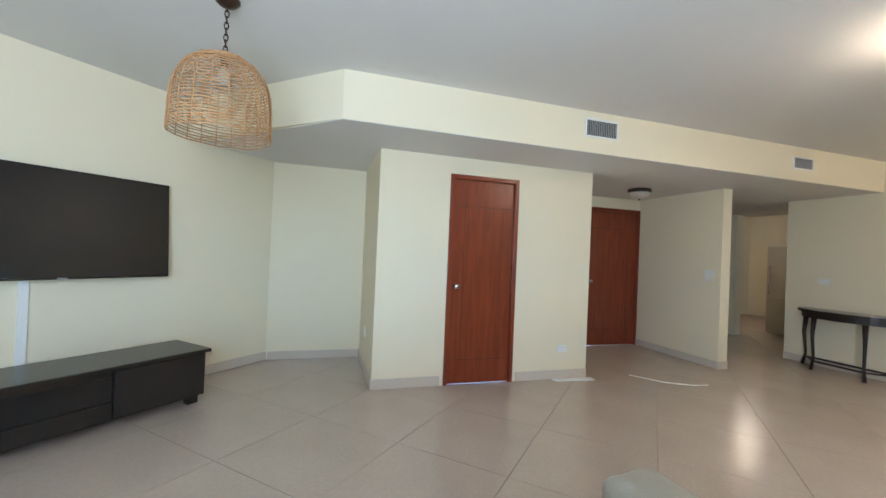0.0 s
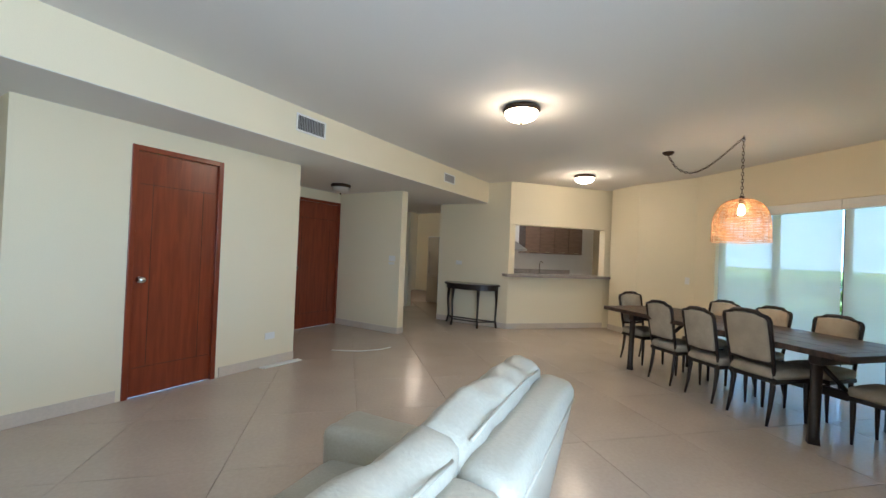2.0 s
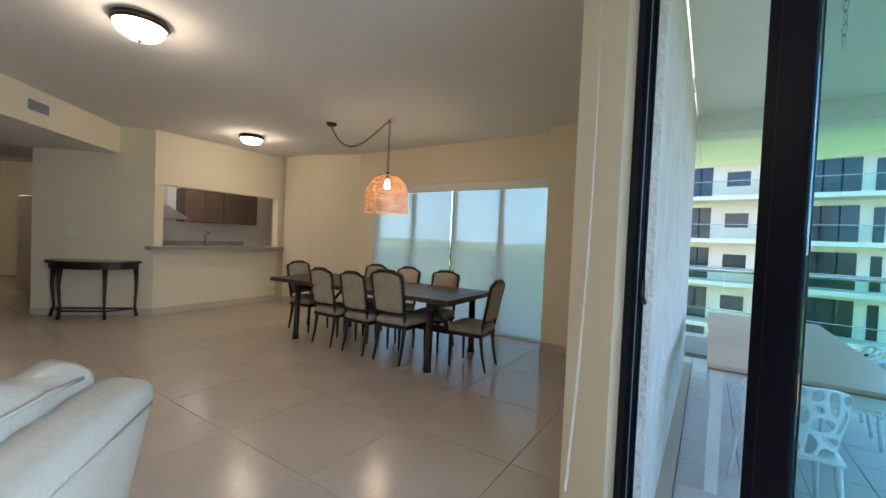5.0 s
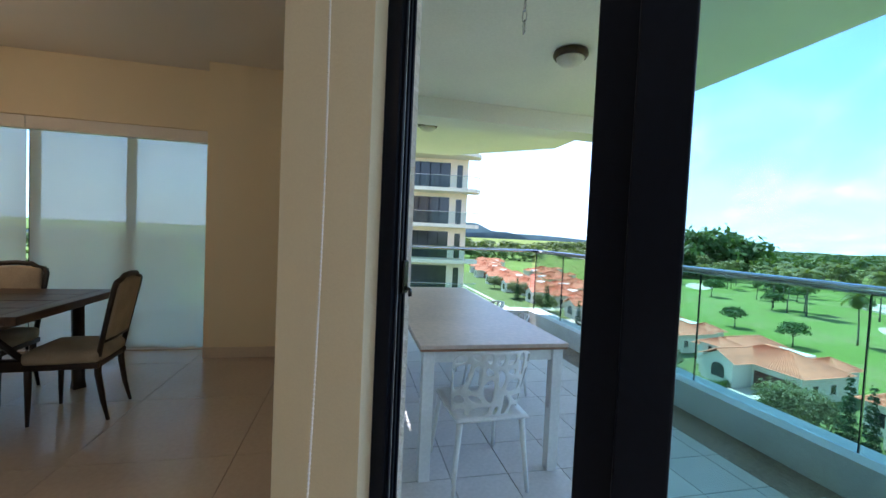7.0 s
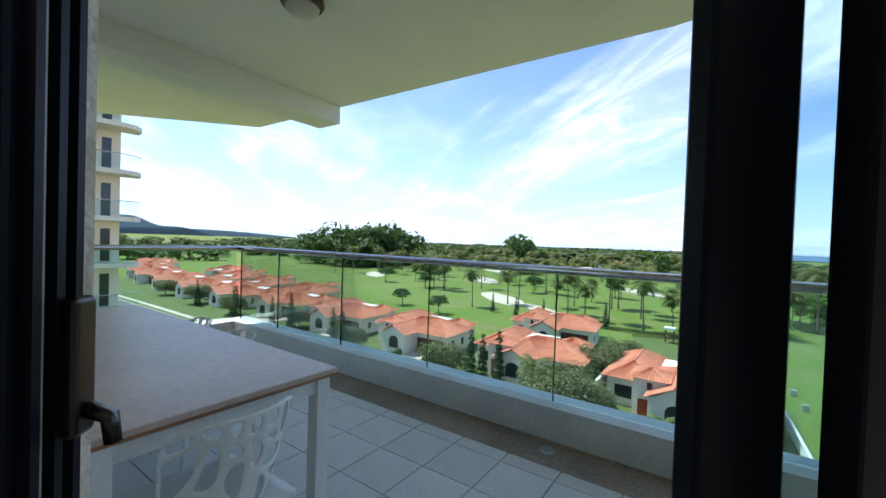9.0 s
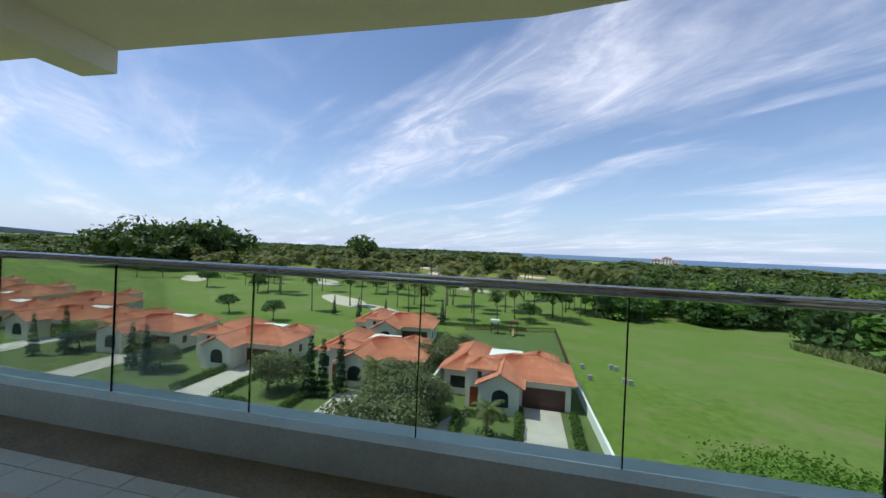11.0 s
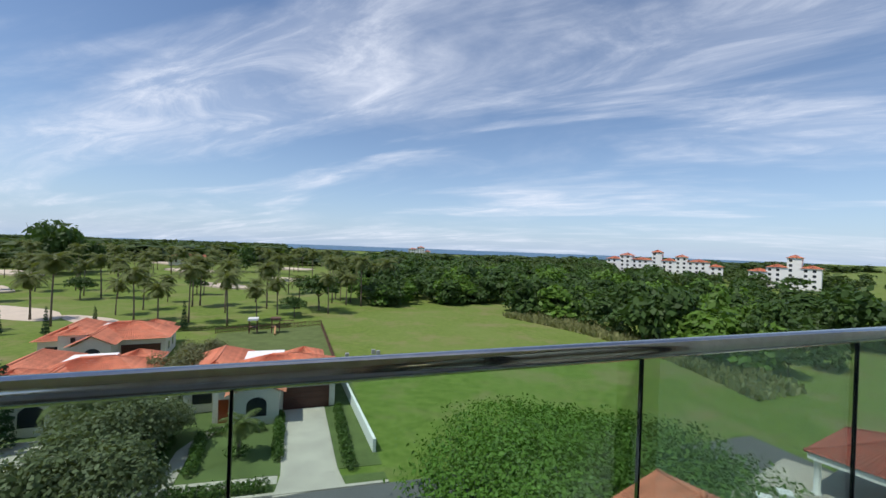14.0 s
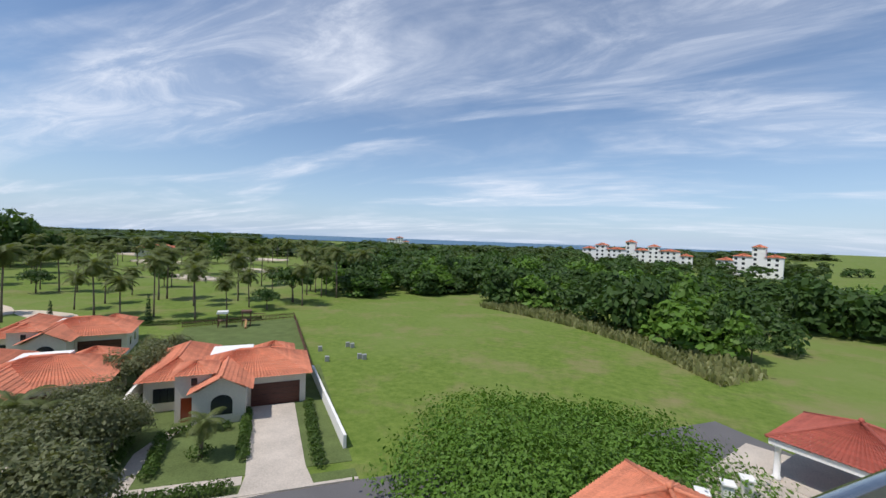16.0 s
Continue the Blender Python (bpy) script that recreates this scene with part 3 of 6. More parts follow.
# ---- fixtures of the room ----
def wall_vent(y0, z0, w, h):
    v = thing("wall_vent", facing_x_right(XB, y0 + w, z0), "white air vent grille in the bulkhead", "vent", "bulkhead vents")
    for b in (box(0, 0, 0, w, 0.012, 0.018, 0.003), box(0, 0, h - 0.018, w, 0.012, h, 0.003), box(0, 0, 0.0185, 0.018, 0.012, h - 0.0185, 0.003), box(w - 0.018, 0, 0.0185, w, 0.012, h - 0.0185, 0.003)):
        part("frame", b, M_WHITE, v)
    part("backing", box(0.0185, 0.0005, 0.0185, w - 0.0185, 0.003, h - 0.0185), M_BLACK, v)
    n = 16
    for k in range(n):
        x = 0.022 + (w - 0.044) * (k + 0.5) / n
        part("slat", box(x - 0.004, 0.003, 0.019, x + 0.004, 0.009, h - 0.019), M_VENT, v)


wall_vent(3.11, 2.445, 0.36, 0.175)
wall_vent(5.83, 2.43, 0.33, 0.145)


def ceiling_lamp(x, y, z, lit, r=0.17, label="flush ceiling lamp with bronze ring and alabaster bowl, lit", group="flush ceiling lamps"):
    c = thing("ceiling_lamp", pose(x, y, z), label, "lamp", group)
    part("ring", lathe([(r * 0.5, 0), (r * 0.95, -0.005), (r, -0.03), (r * 0.93, -0.05), (r * 0.88, -0.05), (r * 0.88, -0.01), (r * 0.5, -0.002)], 32), M_BRONZE, c)
    part("bowl", lathe([(r * 0.875, -0.04), (r * 0.85, -0.07), (r * 0.70, -0.10), (r * 0.45, -0.122), (r * 0.12, -0.132), (0.01, -0.133)], 32), M_LAMPGLOW if lit else M_FROST, c)
    part("finial", lathe([(0.004, -0.132), (0.014, -0.137), (0.012, -0.150), (0.003, -0.158)], 12), M_BRONZE, c)
    if lit:
        point_lamp("ceiling_lamp_light", (x, y, z - 0.24), 1.3, 0.08)
    return c


ceiling_lamp(0.84, 4.06, CEIL, True)
ceiling_lamp(0.71, 7.31, CEIL, True)
ceiling_lamp(-2.33, 4.94, ZB, False, 0.15, "unlit bronze flush lamp under the lowered ceiling", "entrance lamp")


def chain(pts, link=0.045, thick=0.0035):
    """A chain of real links along points."""
    bm = bmesh.new()
    flip = False
    for a, b in zip(pts, pts[1:]):
        a, b = Vector(a), Vector(b)
        n = max(1, round((b - a).length / (link * 0.78)))
        q = (b - a).to_track_quat("Z", "Y").to_matrix().to_4x4()
        for k in range(n):
            c = a.lerp(b, (k + 0.5) / n)
            m = Matrix.Translation(c) @ q @ (pose(0, 0, 0, 0, 0, 90) if flip else Matrix())
            flip = not flip
            ring = [m @ Vector((0.011 * math.cos(t), 0, 0.5 * link * math.sin(t))) for t in (2 * math.pi * j / 8 for j in range(8))]
            tube_into(bm, ring, thick, 4, True)
    return bm


def pendant(name, m, top, lit, label, cord):
    """A woven rattan bell shade, its rim at the local zero."""
    p = thing(name, m, label, "lamp", "rattan pendants")
    R, H = 0.235, 0.45
    rnd = random.Random(5)

    def radius(z):
        t = z / H
        return R * (1.0 - 0.07 * t) * math.sqrt(max(0.0, 1 - max(0, (t - 0.35) / 0.65) ** 2.6)) + 0.02

    rows = 27
    for k in range(rows):
        z = H * k / rows
        r = radius(z)
        ring = [(r * (1 + 0.012 * rnd.uniform(-1, 1)) * math.cos(a), r * math.sin(a), z + rnd.uniform(-0.004, 0.004)) for a in (2 * math.pi * j / 26 for j in range(26))]
        part("rattan_strand", tube(ring, 0.0038, 4, True), M_WICKER, p)
    for j in range(20):
        a = 2 * math.pi * j / 20
        part("rib", tube([((radius(H * k / 9) + 0.003) * math.cos(a), (radius(H * k / 9) + 0.003) * math.sin(a), H * k / 9) for k in range(10)], 0.003, 4), M_WICKER, p)
    part("socket", lathe([(0.02, H - 0.06), (0.024, H - 0.02), (0.024, H + 0.02), (0.008, H + 0.03)], 14), M_BRONZE, p)
    part("bulb", lathe([(0.010, H - 0.06), (0.026, H - 0.10), (0.034, H - 0.14), (0.026, H - 0.165), (0.006, H - 0.175)], 16), M_BULB if lit else M_FROST, p)
    part("chain", chain(cord), M_BRONZE, p, "dark metal hanging chain")
    part("canopy", lathe([(0.065, 0), (0.065, -0.012), (0.045, -0.032), (0.012, -0.045)], 20, pose(*top)), M_BRONZE, p)
    return p


PX, PY, PZ = 2.63, 5.75, 1.575
sag = [(1.93 + (PX - 1.93) * t, 6.22 + (PY - 6.22) * t, CEIL - 0.045 - 0.30 * math.sin(math.pi * t ** 0.8) * (1 - 0.25 * t) + 0.02 * t) for t in (k / 9 for k in range(10))]
pendant("pendant_lamp", pose(PX, PY, PZ), (1.93 - PX, 6.22 - PY, CEIL - PZ), True, "lit woven rattan pendant lamp over the dining table",
        [(x - PX, y - PY, z - PZ) for x, y, z in sag] + [(0, 0, CEIL - 0.03 - PZ), (0, 0, 0.47)])
point_lamp("pendant_light", (PX, PY, PZ + 0.08), 1.8, 0.03)
QX, QY, QZ = -0.44, 0.30, 2.01
pendant("pendant_lamp", pose(QX, QY, QZ - 0.09), (0, 0, CEIL - QZ + 0.09), False, "unlit woven rattan pendant lamp before the television", [(0, 0, CEIL - QZ + 0.06), (0, 0, 0.47)])


def switch_plate(m, w, h, label="white plastic wall switch plate"):
    s = thing("wall_switch", m, label, "switch")
    part("plate", box(-w / 2, 0, -h / 2, w / 2, 0.008, h / 2, 0.003), M_WHITE, s)
    part("rocker", box(-w / 5, 0.0082, -h / 4, w / 5, 0.012, h / 4, 0.002), M_WHITE, s)


switch_plate(pose(-1.92, 5.735, 1.21, 0, 0, 180), 0.13, 0.09)
switch_plate(pose(-1.93, 5.735, 1.13, 0, 0, 180), 0.12, 0.035)
switch_plate(pose(-1.63, KY, 1.16, 0, 0, 180), 0.13, 0.075)
switch_plate(facing_x_right(XA, 3.45, 0.33), 0.12, 0.075, "white plastic wall socket plate")
switch_plate(pose(-2.45, 1.37, 0.42, 0, 0, 180), 0.07, 0.11, "white plastic wall socket plate")
switch_plate(pose(2.18, 8.068, 1.05, 0, 0, 154.5), 0.07, 0.11)

# TV on the angled wall and the low unit under it
TVD = Vector((-0.70711, 0.70711, 0))  # along the wall towards the alcove
TVN = Vector((0.70711, 0.70711, 0))   # out of the wall
TVW = Vector((-3.0, 0.30, 0))
tv_frame = Matrix(((TVD.x, TVN.x, 0, 0), (TVD.y, TVN.y, 0, 0), (0, 0, 1, 0), (0, 0, 0, 1)))


def tv_pose(s, n, z):
    p = TVW - TVD * s + TVN * n
    m = pose(0, 0, 0, 0, 0, 45 + 90 - 180)
    return Matrix.Translation((p.x, p.y, z)) @ m


tv = thing("television", tv_pose(1.885, 0.09, 1.425) @ pose(0, 0, 0, 4), "large flat black television on the wall, switched off", "television")
part("body", box(-0.725, -0.02, -0.41, 0.725, 0.015, 0.405, 0.006), M_BLACK, tv)
part("screen", box(-0.715, 0.0155, -0.395, 0.715, 0.018, 0.397), M_SCREEN, tv, "glossy black screen")
part("wall_mount", box(-0.25, -0.07, -0.2, 0.25, -0.0205, 0.2), M_BLACK, tv)
part("badge", box(-0.03, 0.0155, -0.408, 0.03, 0.019, -0.398), M_VENT, tv)
duct = tagged(solid("cable_duct", box(-0.028, 0, 0, 0.028, 0.018, 0.95, 0.003), M_WHITE), "white plastic cable duct below the television", "cable duct")
duct.matrix_basis = tv_pose(2.05, 0.0, 0.06)
unit = thing("tv_unit", tv_pose(2.09, 0.44, 0), "low black lacquered television bench", "tv bench")
part("top", box(-1.0, -0.255, 0.42, 1.0, 0.255, 0.45, 0.006), M_BLACK, unit)
part("body", box(-0.98, -0.24, 0.06, 0.98, 0.20, 0.4195, 0.004), M_BLACK, unit)
for x0, x1 in ((-0.97, -0.335), (-0.325, 0.325), (0.335, 0.97)):
    if x0 < 0 < x1:
        part("niche", box(x0, 0.201, 0.20, x1, 0.204, 0.37), M_SCREEN, unit)
        part("drawer_front", box(x0, 0.201, 0.07, x1, 0.225, 0.19, 0.004), M_BLACK, unit)
    else:
        part("door_panel", box(x0, 0.201, 0.07, x1, 0.225, 0.41, 0.004), M_BLACK, unit)
for x in (-0.9, 0.9):
    for y in (-0.2, 0.16):
        part("foot", box(x - 0.04, y - 0.03, 0.001, x + 0.04, y + 0.03, 0.0595), M_BLACK, unit)


# ---- sofa ----
def soft_box(sx, sy, sz, bevel, puff=0.0, cuts=8, seed=1, crease=0.0):
    """A padded, slightly creased cushion centred on the local zero."""
    bm = bmesh.new()
    bmesh.ops.create_cube(bm, size=1.0, matrix=Matrix.Diagonal((sx, sy, sz, 1)))
    bmesh.ops.bevel(bm, geom=bm.edges[:], offset=bevel, segments=3, affect="EDGES", profile=0.5)
    bmesh.ops.subdivide_edges(bm, edges=[e for e in bm.edges if e.calc_length() > bevel * 2.2], cuts=cuts, use_grid_fill=True)
    for v in bm.verts:
        x, y, z = v.co.x / sx * 2, v.co.y / sy * 2, v.co.z / sz * 2
        g = Vector((x * (1 - y * y) * (1 - z * z), y * (1 - x * x) * (1 - z * z), z * (1 - x * x) * (1 - y * y))) * puff
        w = noise.noise(Vector((v.co.x * 14 + seed, v.co.y * 10, v.co.z * 5))) * crease
        v.co += g + v.co.normalized() * w
    bmesh.ops.recalc_face_normals(bm, faces=bm.faces)
    for f in bm.faces:
        f.smooth = True
    return bm


SOY0, SOY1 = -0.35, 2.44
sofa = thing("sofa", pose(0.185, -0.342, 0, 0, 0, 5), "ivory leather sofa seen from behind, loose back cushions", "sofa")
part("base", box(0.97, SOY0 + 0.05, 0.06, 1.70, SOY1 - 0.05, 0.30, 0.03), M_LEATHER, sofa)
for k, (y0, y1) in enumerate(((SOY0 + 0.24, 0.68), (0.685, 1.58), (1.585, SOY1 - 0.10))):
    w = y1 - y0
    part("seat_cushion", soft_box(0.62, w - 0.01, 0.18, 0.04, 0.03, 6, k, 0.01), M_LEATHER, sofa, m=pose(1.24, (y0 + y1) / 2, 0.385))
    bk = part("back_cushion", soft_box(0.14, w + 0.04, 0.53, 0.045, 0.032, 26, 3 * k + 1, 0.034), M_LEATHER, sofa, m=pose(1.60, (y0 + y1) / 2 + 0.03, 0.665, 0, 13, 0))
    part("piping", tube([(0.06, -w / 2 + 0.05, 0.255), (0.06, -w / 4, 0.268), (0.06, 0, 0.272), (0.06, w / 4, 0.268), (0.06, w / 2 - 0.05, 0.255)], 0.005, 6), M_LEATHER, bk)
for y0, y1 in ((SOY0, 0.665), (0.675, 1.59), (1.60, SOY1)):
    part("backrest", soft_box(0.15, y1 - y0, 0.80, 0.045, 0.01, 6, y0, 0.008), M_LEATHER, sofa, m=pose(1.70, (y0 + y1) / 2, 0.475, 0, 11, 0))
    part("seam", tube([(1.842, y0 + 0.05, 0.80), (1.845, (y0 + y1) / 2, 0.805), (1.842, y1 - 0.05, 0.80)], 0.004, 6), M_LEATHER, sofa)
for y in (SOY0 + 0.11, SOY1 - 0.26):
    part("arm", soft_box(0.76, 0.24, 0.50, 0.045, 0.01, 6, y, 0.008), M_LEATHER, sofa, m=pose(1.27, y, 0.35))
for x in (1.05, 1.62):
    for y in (SOY0 + 0.12, SOY1 - 0.12):
        part("foot", box(x - 0.03, y - 0.03, 0.001, x + 0.03, y + 0.03, 0.0995), M_DARKWOOD, sofa)


# ---- console table ----
con = thing("console_table", pose(-1.29, KY - 0.03, 0, 0, 0, 180), "dark wood half-moon console table with a marble top", "console table")


def half_moon(w, d, z0, z1, inset=0.0):
    n = 20
    pts = [(-w / 2 + inset, 0.0)] + [((w / 2 - inset) * -math.cos(math.pi * k / n), (d - inset) * (math.sin(math.pi * k / n)) ** 0.8) for k in range(1, n)] + [(w / 2 - inset, 0.0)]
    return prism(pts, z0, z1)


part("top", half_moon(1.12, 0.40, 0.755, 0.785), M_DARKWOOD, con)
part("marble", half_moon(1.12, 0.40, 0.7855, 0.793, 0.03), M_GRANITE, con)
part("apron", half_moon(1.12, 0.40, 0.68, 0.7545, 0.04), M_DARKWOOD, con)
for x, y in ((-0.50, 0.03), (0.50, 0.03), (-0.26, 0.29), (0.26, 0.29)):
    part("leg", tube([(x, y, 0.69), (x * 1.03, y + 0.012, 0.45), (x * 0.99, y, 0.15), (x * 1.05, y + 0.015, 0.0)], [0.030, 0.020, 0.015, 0.022], 6), M_DARKWOOD, con)
part("stretcher", tube([(-0.49, 0.03, 0.11), (-0.26, 0.28, 0.11), (0.26, 0.28, 0.11), (0.49, 0.03, 0.11)], 0.012, 6), M_DARKWOOD, con)
part("back_rail", box(-0.49, 0.02, 0.10, 0.49, 0.04, 0.12), M_DARKWOOD, con)

# ---- kitchen ----
def kbox(name, s0, s1, t0, t1, z0, z1, mat, label, cat, p0=KA):
    return solid(name, prism(along(p0, KD, KN, s0, s1, t0, t1), z0, z1), mat, label, cat)


solid("counter_top", prism([(p.x, p.y) for p in (KA + KD * -0.10 + KN * -0.16, KB + KD * 0.16 + KN * -0.16, KB + KD * 0.16 + KN * 0.40, KA + KD * -0.05 + KN * 0.40)], 0.957, 1.005), M_GRANITE, "grey granite breakfast counter on the half wall", "counter")
solid("worktop", prism(along(KBK, KD, KN, -0.45, 2.9, -0.62, -0.002), 0.88, 0.92), M_GRANITE, "grey granite kitchen worktop", "worktop")
solid("worktop_splash", prism(along(KBK, KD, KN, -0.45, 2.9, -0.025, -0.003), 0.9205, 1.02), M_GRANITE, "granite upstand behind the worktop", "splashback")
for k in range(5):
    c = thing("base_cabinet", Matrix(), "brown laminate kitchen base cabinet", "cabinet", "kitchen base cabinets")
    s0 = -0.40 + k * 0.63
    part("body", prism(along(KBK, KD, KN, s0 + 0.002, s0 + 0.628, -0.58, -0.003), 0.08, 0.8795), M_KITCHEN, c)
    dr = part("door", prism(along(KBK, KD, KN, s0 + 0.006, s0 + 0.622, -0.60, -0.581), 0.10, 0.87), M_KITCHEN, c)
    part("handle", prism(along(KBK, KD, KN, s0 + 0.2, s0 + 0.43, -0.615, -0.601), 0.80, 0.815), M_CHROME, dr)
for k in range(4):
    c = thing("wall_cabinet", Matrix(), "brown laminate kitchen wall cabinet", "cabinet", "kitchen wall cabinets")
    s0 = 1.42 + k * 0.40
    part("body", prism(along(KBK, KD, KN, s0 + 0.002, s0 + 0.398, -0.33, -0.003), 1.42, 2.1), M_KITCHEN, c)
    dr = part("door", prism(along(KBK, KD, KN, s0 + 0.005, s0 + 0.395, -0.35, -0.331), 1.425, 2.095), M_KITCHEN, c)
    part("handle", prism(along(KBK, KD, KN, s0 + 0.15, s0 + 0.29, -0.362, -0.351), 1.45, 1.46), M_CHROME, dr)
hd = thing("cooker_hood", Matrix(), "stainless steel cooker hood on the kitchen wall", "cooker hood")
hb = bmesh.new()
lo = [hb.verts.new((*p, 1.46)) for p in along(KBK, KD, KN, 0.62, 1.40, -0.50, -0.003)]
mid = [hb.verts.new((*p, 1.50)) for p in along(KBK, KD, KN, 0.62, 1.40, -0.50, -0.003)]
hi = [hb.verts.new((*p, 1.72)) for p in along(KBK, KD, KN, 0.86, 1.16, -0.28, -0.003)]
hb.faces.new(lo[::-1]), hb.faces.new(hi)
for a, b in ((lo, mid), (mid, hi)):
    for k in range(4):
        hb.faces.new((a[k], a[(k + 1) % 4], b[(k + 1) % 4], b[k]))
bmesh.ops.recalc_face_normals(hb, faces=hb.faces)
part("canopy", hb, M_STEEL, hd)
part("chimney", prism(along(KBK, KD, KN, 0.88, 1.14, -0.26, -0.004), 1.7205, CEIL - 0.01), M_STEEL, hd)
kbox("cooktop", 0.64, 1.38, -0.52, -0.10, 0.9205, 0.93, M_BLACK, "black glass cooktop in the worktop", "cooktop", KBK)
tapt = thing("kitchen_tap", Matrix.Translation(KBK + KD * 1.95 + KN * -0.14 + Vector((0, 0, 0.921))), "chrome kitchen tap on the worktop", "tap")
part("stem", tube([(0, 0, 0), (0, 0, 0.25), (0.05, -0.05, 0.31), (0.12, -0.12, 0.27)], 0.012, 8), M_CHROME, tapt)
fr = thing("refrigerator", pose(-3.32, 9.45, 0, 0, 0, 0), "tall stainless steel refrigerator in the passage", "refrigerator")
part("body", box(-0.35, 0, 0.03, 0.35, 0.7, 1.75, 0.01), M_STEEL, fr)
part("door", box(-0.345, -0.05, 0.72, 0.345, -0.002, 1.745, 0.01), M_STEEL, fr)
part("freezer_door", box(-0.345, -0.05, 0.04, 0.345, -0.002, 0.71, 0.01), M_STEEL, fr)
part("handle", tube([(-0.28, -0.06, 0.8), (-0.28, -0.09, 0.85), (-0.28, -0.09, 1.3), (-0.28, -0.06, 1.35)], 0.01, 6), M_CHROME, fr)
point_lamp("kitchen_lamp_light", (-0.6, 9.2, 2.45), 3, 0.12, (1.0, 0.9, 0.78))
# added fill light that brightens the dark passage
point_lamp("passage_lamp_light", (-4.3, 9.9, 2.40), 0.6, 0.30, (1.0, 0.9, 0.8))
ceiling_lamp(-0.6, 9.2, CEIL, True, 0.15)
# unseen lamp, added to give the passage fill a source
ceiling_lamp(-4.3, 9.9, CEIL, True, 0.13)

# loose skirting strips by the closet wall
st = solid("loose_trim", prism([(XA + 0.03, 3.32), (XA + 0.10, 3.34), (XA + 0.13, 3.80), (XA + 0.05, 3.80)], 0.002, 0.014), M_WHITE, "broken white trim strip lying by the wall", "trim strip")
st = solid("loose_cable", tube([(-1.75, 4.35, 0.006), (-1.45, 4.55, 0.006), (-1.30, 4.80, 0.006), (-1.28, 4.98, 0.006)], 0.006, 6), M_WHITE, "white plastic strip lying on the floor", "trim strip")

# ---- dining table and chairs ----
# table frame: local x along the long side (towards the kitchen), at 135 degrees
tb_m = pose(2.625, 5.73, 0, 0, 0, 137)
dt = thing("dining_table", tb_m, "long dark plank dining table with trestle legs", "dining table")
for k, (y0, y1) in enumerate(((-0.49, -0.247), (-0.243, -0.002), (0.002, 0.243), (0.247, 0.49))):
    part("plank", box(-1.10, y0, 0.67, 1.355, y1, 0.717, 0.004), M_TABLETOP, dt)
for x in (-1.15, 1.405):
    part("end_board", box(x - 0.048, -0.49, 0.67, x + 0.048, 0.49, 0.717, 0.004), M_TABLETOP, dt)
for x in (-0.97, 0.97):
    part("cross_bearer", box(x - 0.04, -0.46, 0.60, x + 0.04, 0.46, 0.6695, 0.004), M_DARKWOOD, dt)
    for y in (-0.435, 0.435):
        part("leg", tube([(x, y, 0.60), (x, y * 1.04, 0.06), (x, y * 1.04, 0.0)], [0.042, 0.042, 0.05], 4), M_DARKWOOD, dt)
part("stretcher", box(-0.94, -0.025, 0.28, 0.94, 0.025, 0.35, 0.005), M_DARKWOOD, dt)
for sx, x in ((1, -0.94), (-1, 0.94)):
    part("brace", tube([(x, 0, 0.33), (x + sx * 0.35, 0, 0.66)], 0.022, 4), M_DARKWOOD, dt)


def dining_chair(m):
    """Local y points to the chair's front."""
    c = thing("dining_chair", m, "dark wood dining chair with worn beige upholstery", "chair", "chairs round the dining table")
    st_ = part("seat", soft_box(0.47, 0.46, 0.09, 0.03, 0.025, 4, 2, 0.004), M_LINEN, c, "padded beige linen seat", pose(0, 0.0, 0.455))
    part("seat_frame", box(-0.235, -0.23, 0.375, 0.235, 0.23, 0.415, 0.008), M_DARKWOOD, c)
    rot = pose(0, -0.215, 0.44, 12)
    for sx in (-1, 1):
        part("back_post", tube([(sx * 0.20, 0, -0.05), (sx * 0.215, 0, 0.20), (sx * 0.225, 0, 0.50), (sx * 0.21, 0, 0.535)], [0.02, 0.018, 0.02, 0.022], 6), M_DARKWOOD, c, m=rot)
    part("top_rail", tube([(-0.21, 0, 0.535), (-0.15, 0, 0.548), (-0.11, 0, 0.575), (0, 0, 0.582), (0.11, 0, 0.575), (0.15, 0, 0.548), (0.21, 0, 0.535)], 0.021, 6), M_DARKWOOD, c, m=rot)
    part("bottom_rail", tube([(-0.205, 0, 0.12), (0, 0, 0.11), (0.205, 0, 0.12)], 0.02, 6), M_DARKWOOD, c, m=rot)
    part("backrest", soft_box(0.385, 0.045, 0.42, 0.018, 0.012, 4, 5, 0.004), M_LINEN, c, "padded beige linen back", rot @ pose(0, 0, 0.335))
    for x, y, k in ((-0.20, 0.20, 0), (0.20, 0.20, 0), (-0.19, -0.21, 1), (0.19, -0.21, 1)):
        part("leg", tube([(x, y, 0.40), (x, y, 0.33), (x * 1.0, y - 0.03 * k, 0.15), (x * 1.02, y - 0.07 * k, 0.0)], [0.024, 0.024, 0.018, 0.012], 8), M_DARKWOOD, c)
    return c


CHAIR = Matrix.Diagonal((0.9, 0.9, 0.94, 1))
first_chair = dining_chair(pose(2.82, 5.216, 0, 0, 0, -44) @ CHAIR)
# three along the room side, one at each end, three along the window side
for m in (pose(2.46, 5.535, 0, 0, 0, -46), pose(2.096, 5.896, 0, 0, 0, -45), pose(3.51, 4.925, 0, 0, 0, 50.5), tb_m @ pose(1.26, 0, 0, 0, 0, 92), tb_m @ pose(-0.53, -0.31, 0, 0, 0, 2), tb_m @ pose(0.08, -0.34, 0, 0, 0, -2), tb_m @ pose(0.60, -0.31, 0, 0, 0, 1)):
    copy_thing(first_chair, m @ CHAIR)

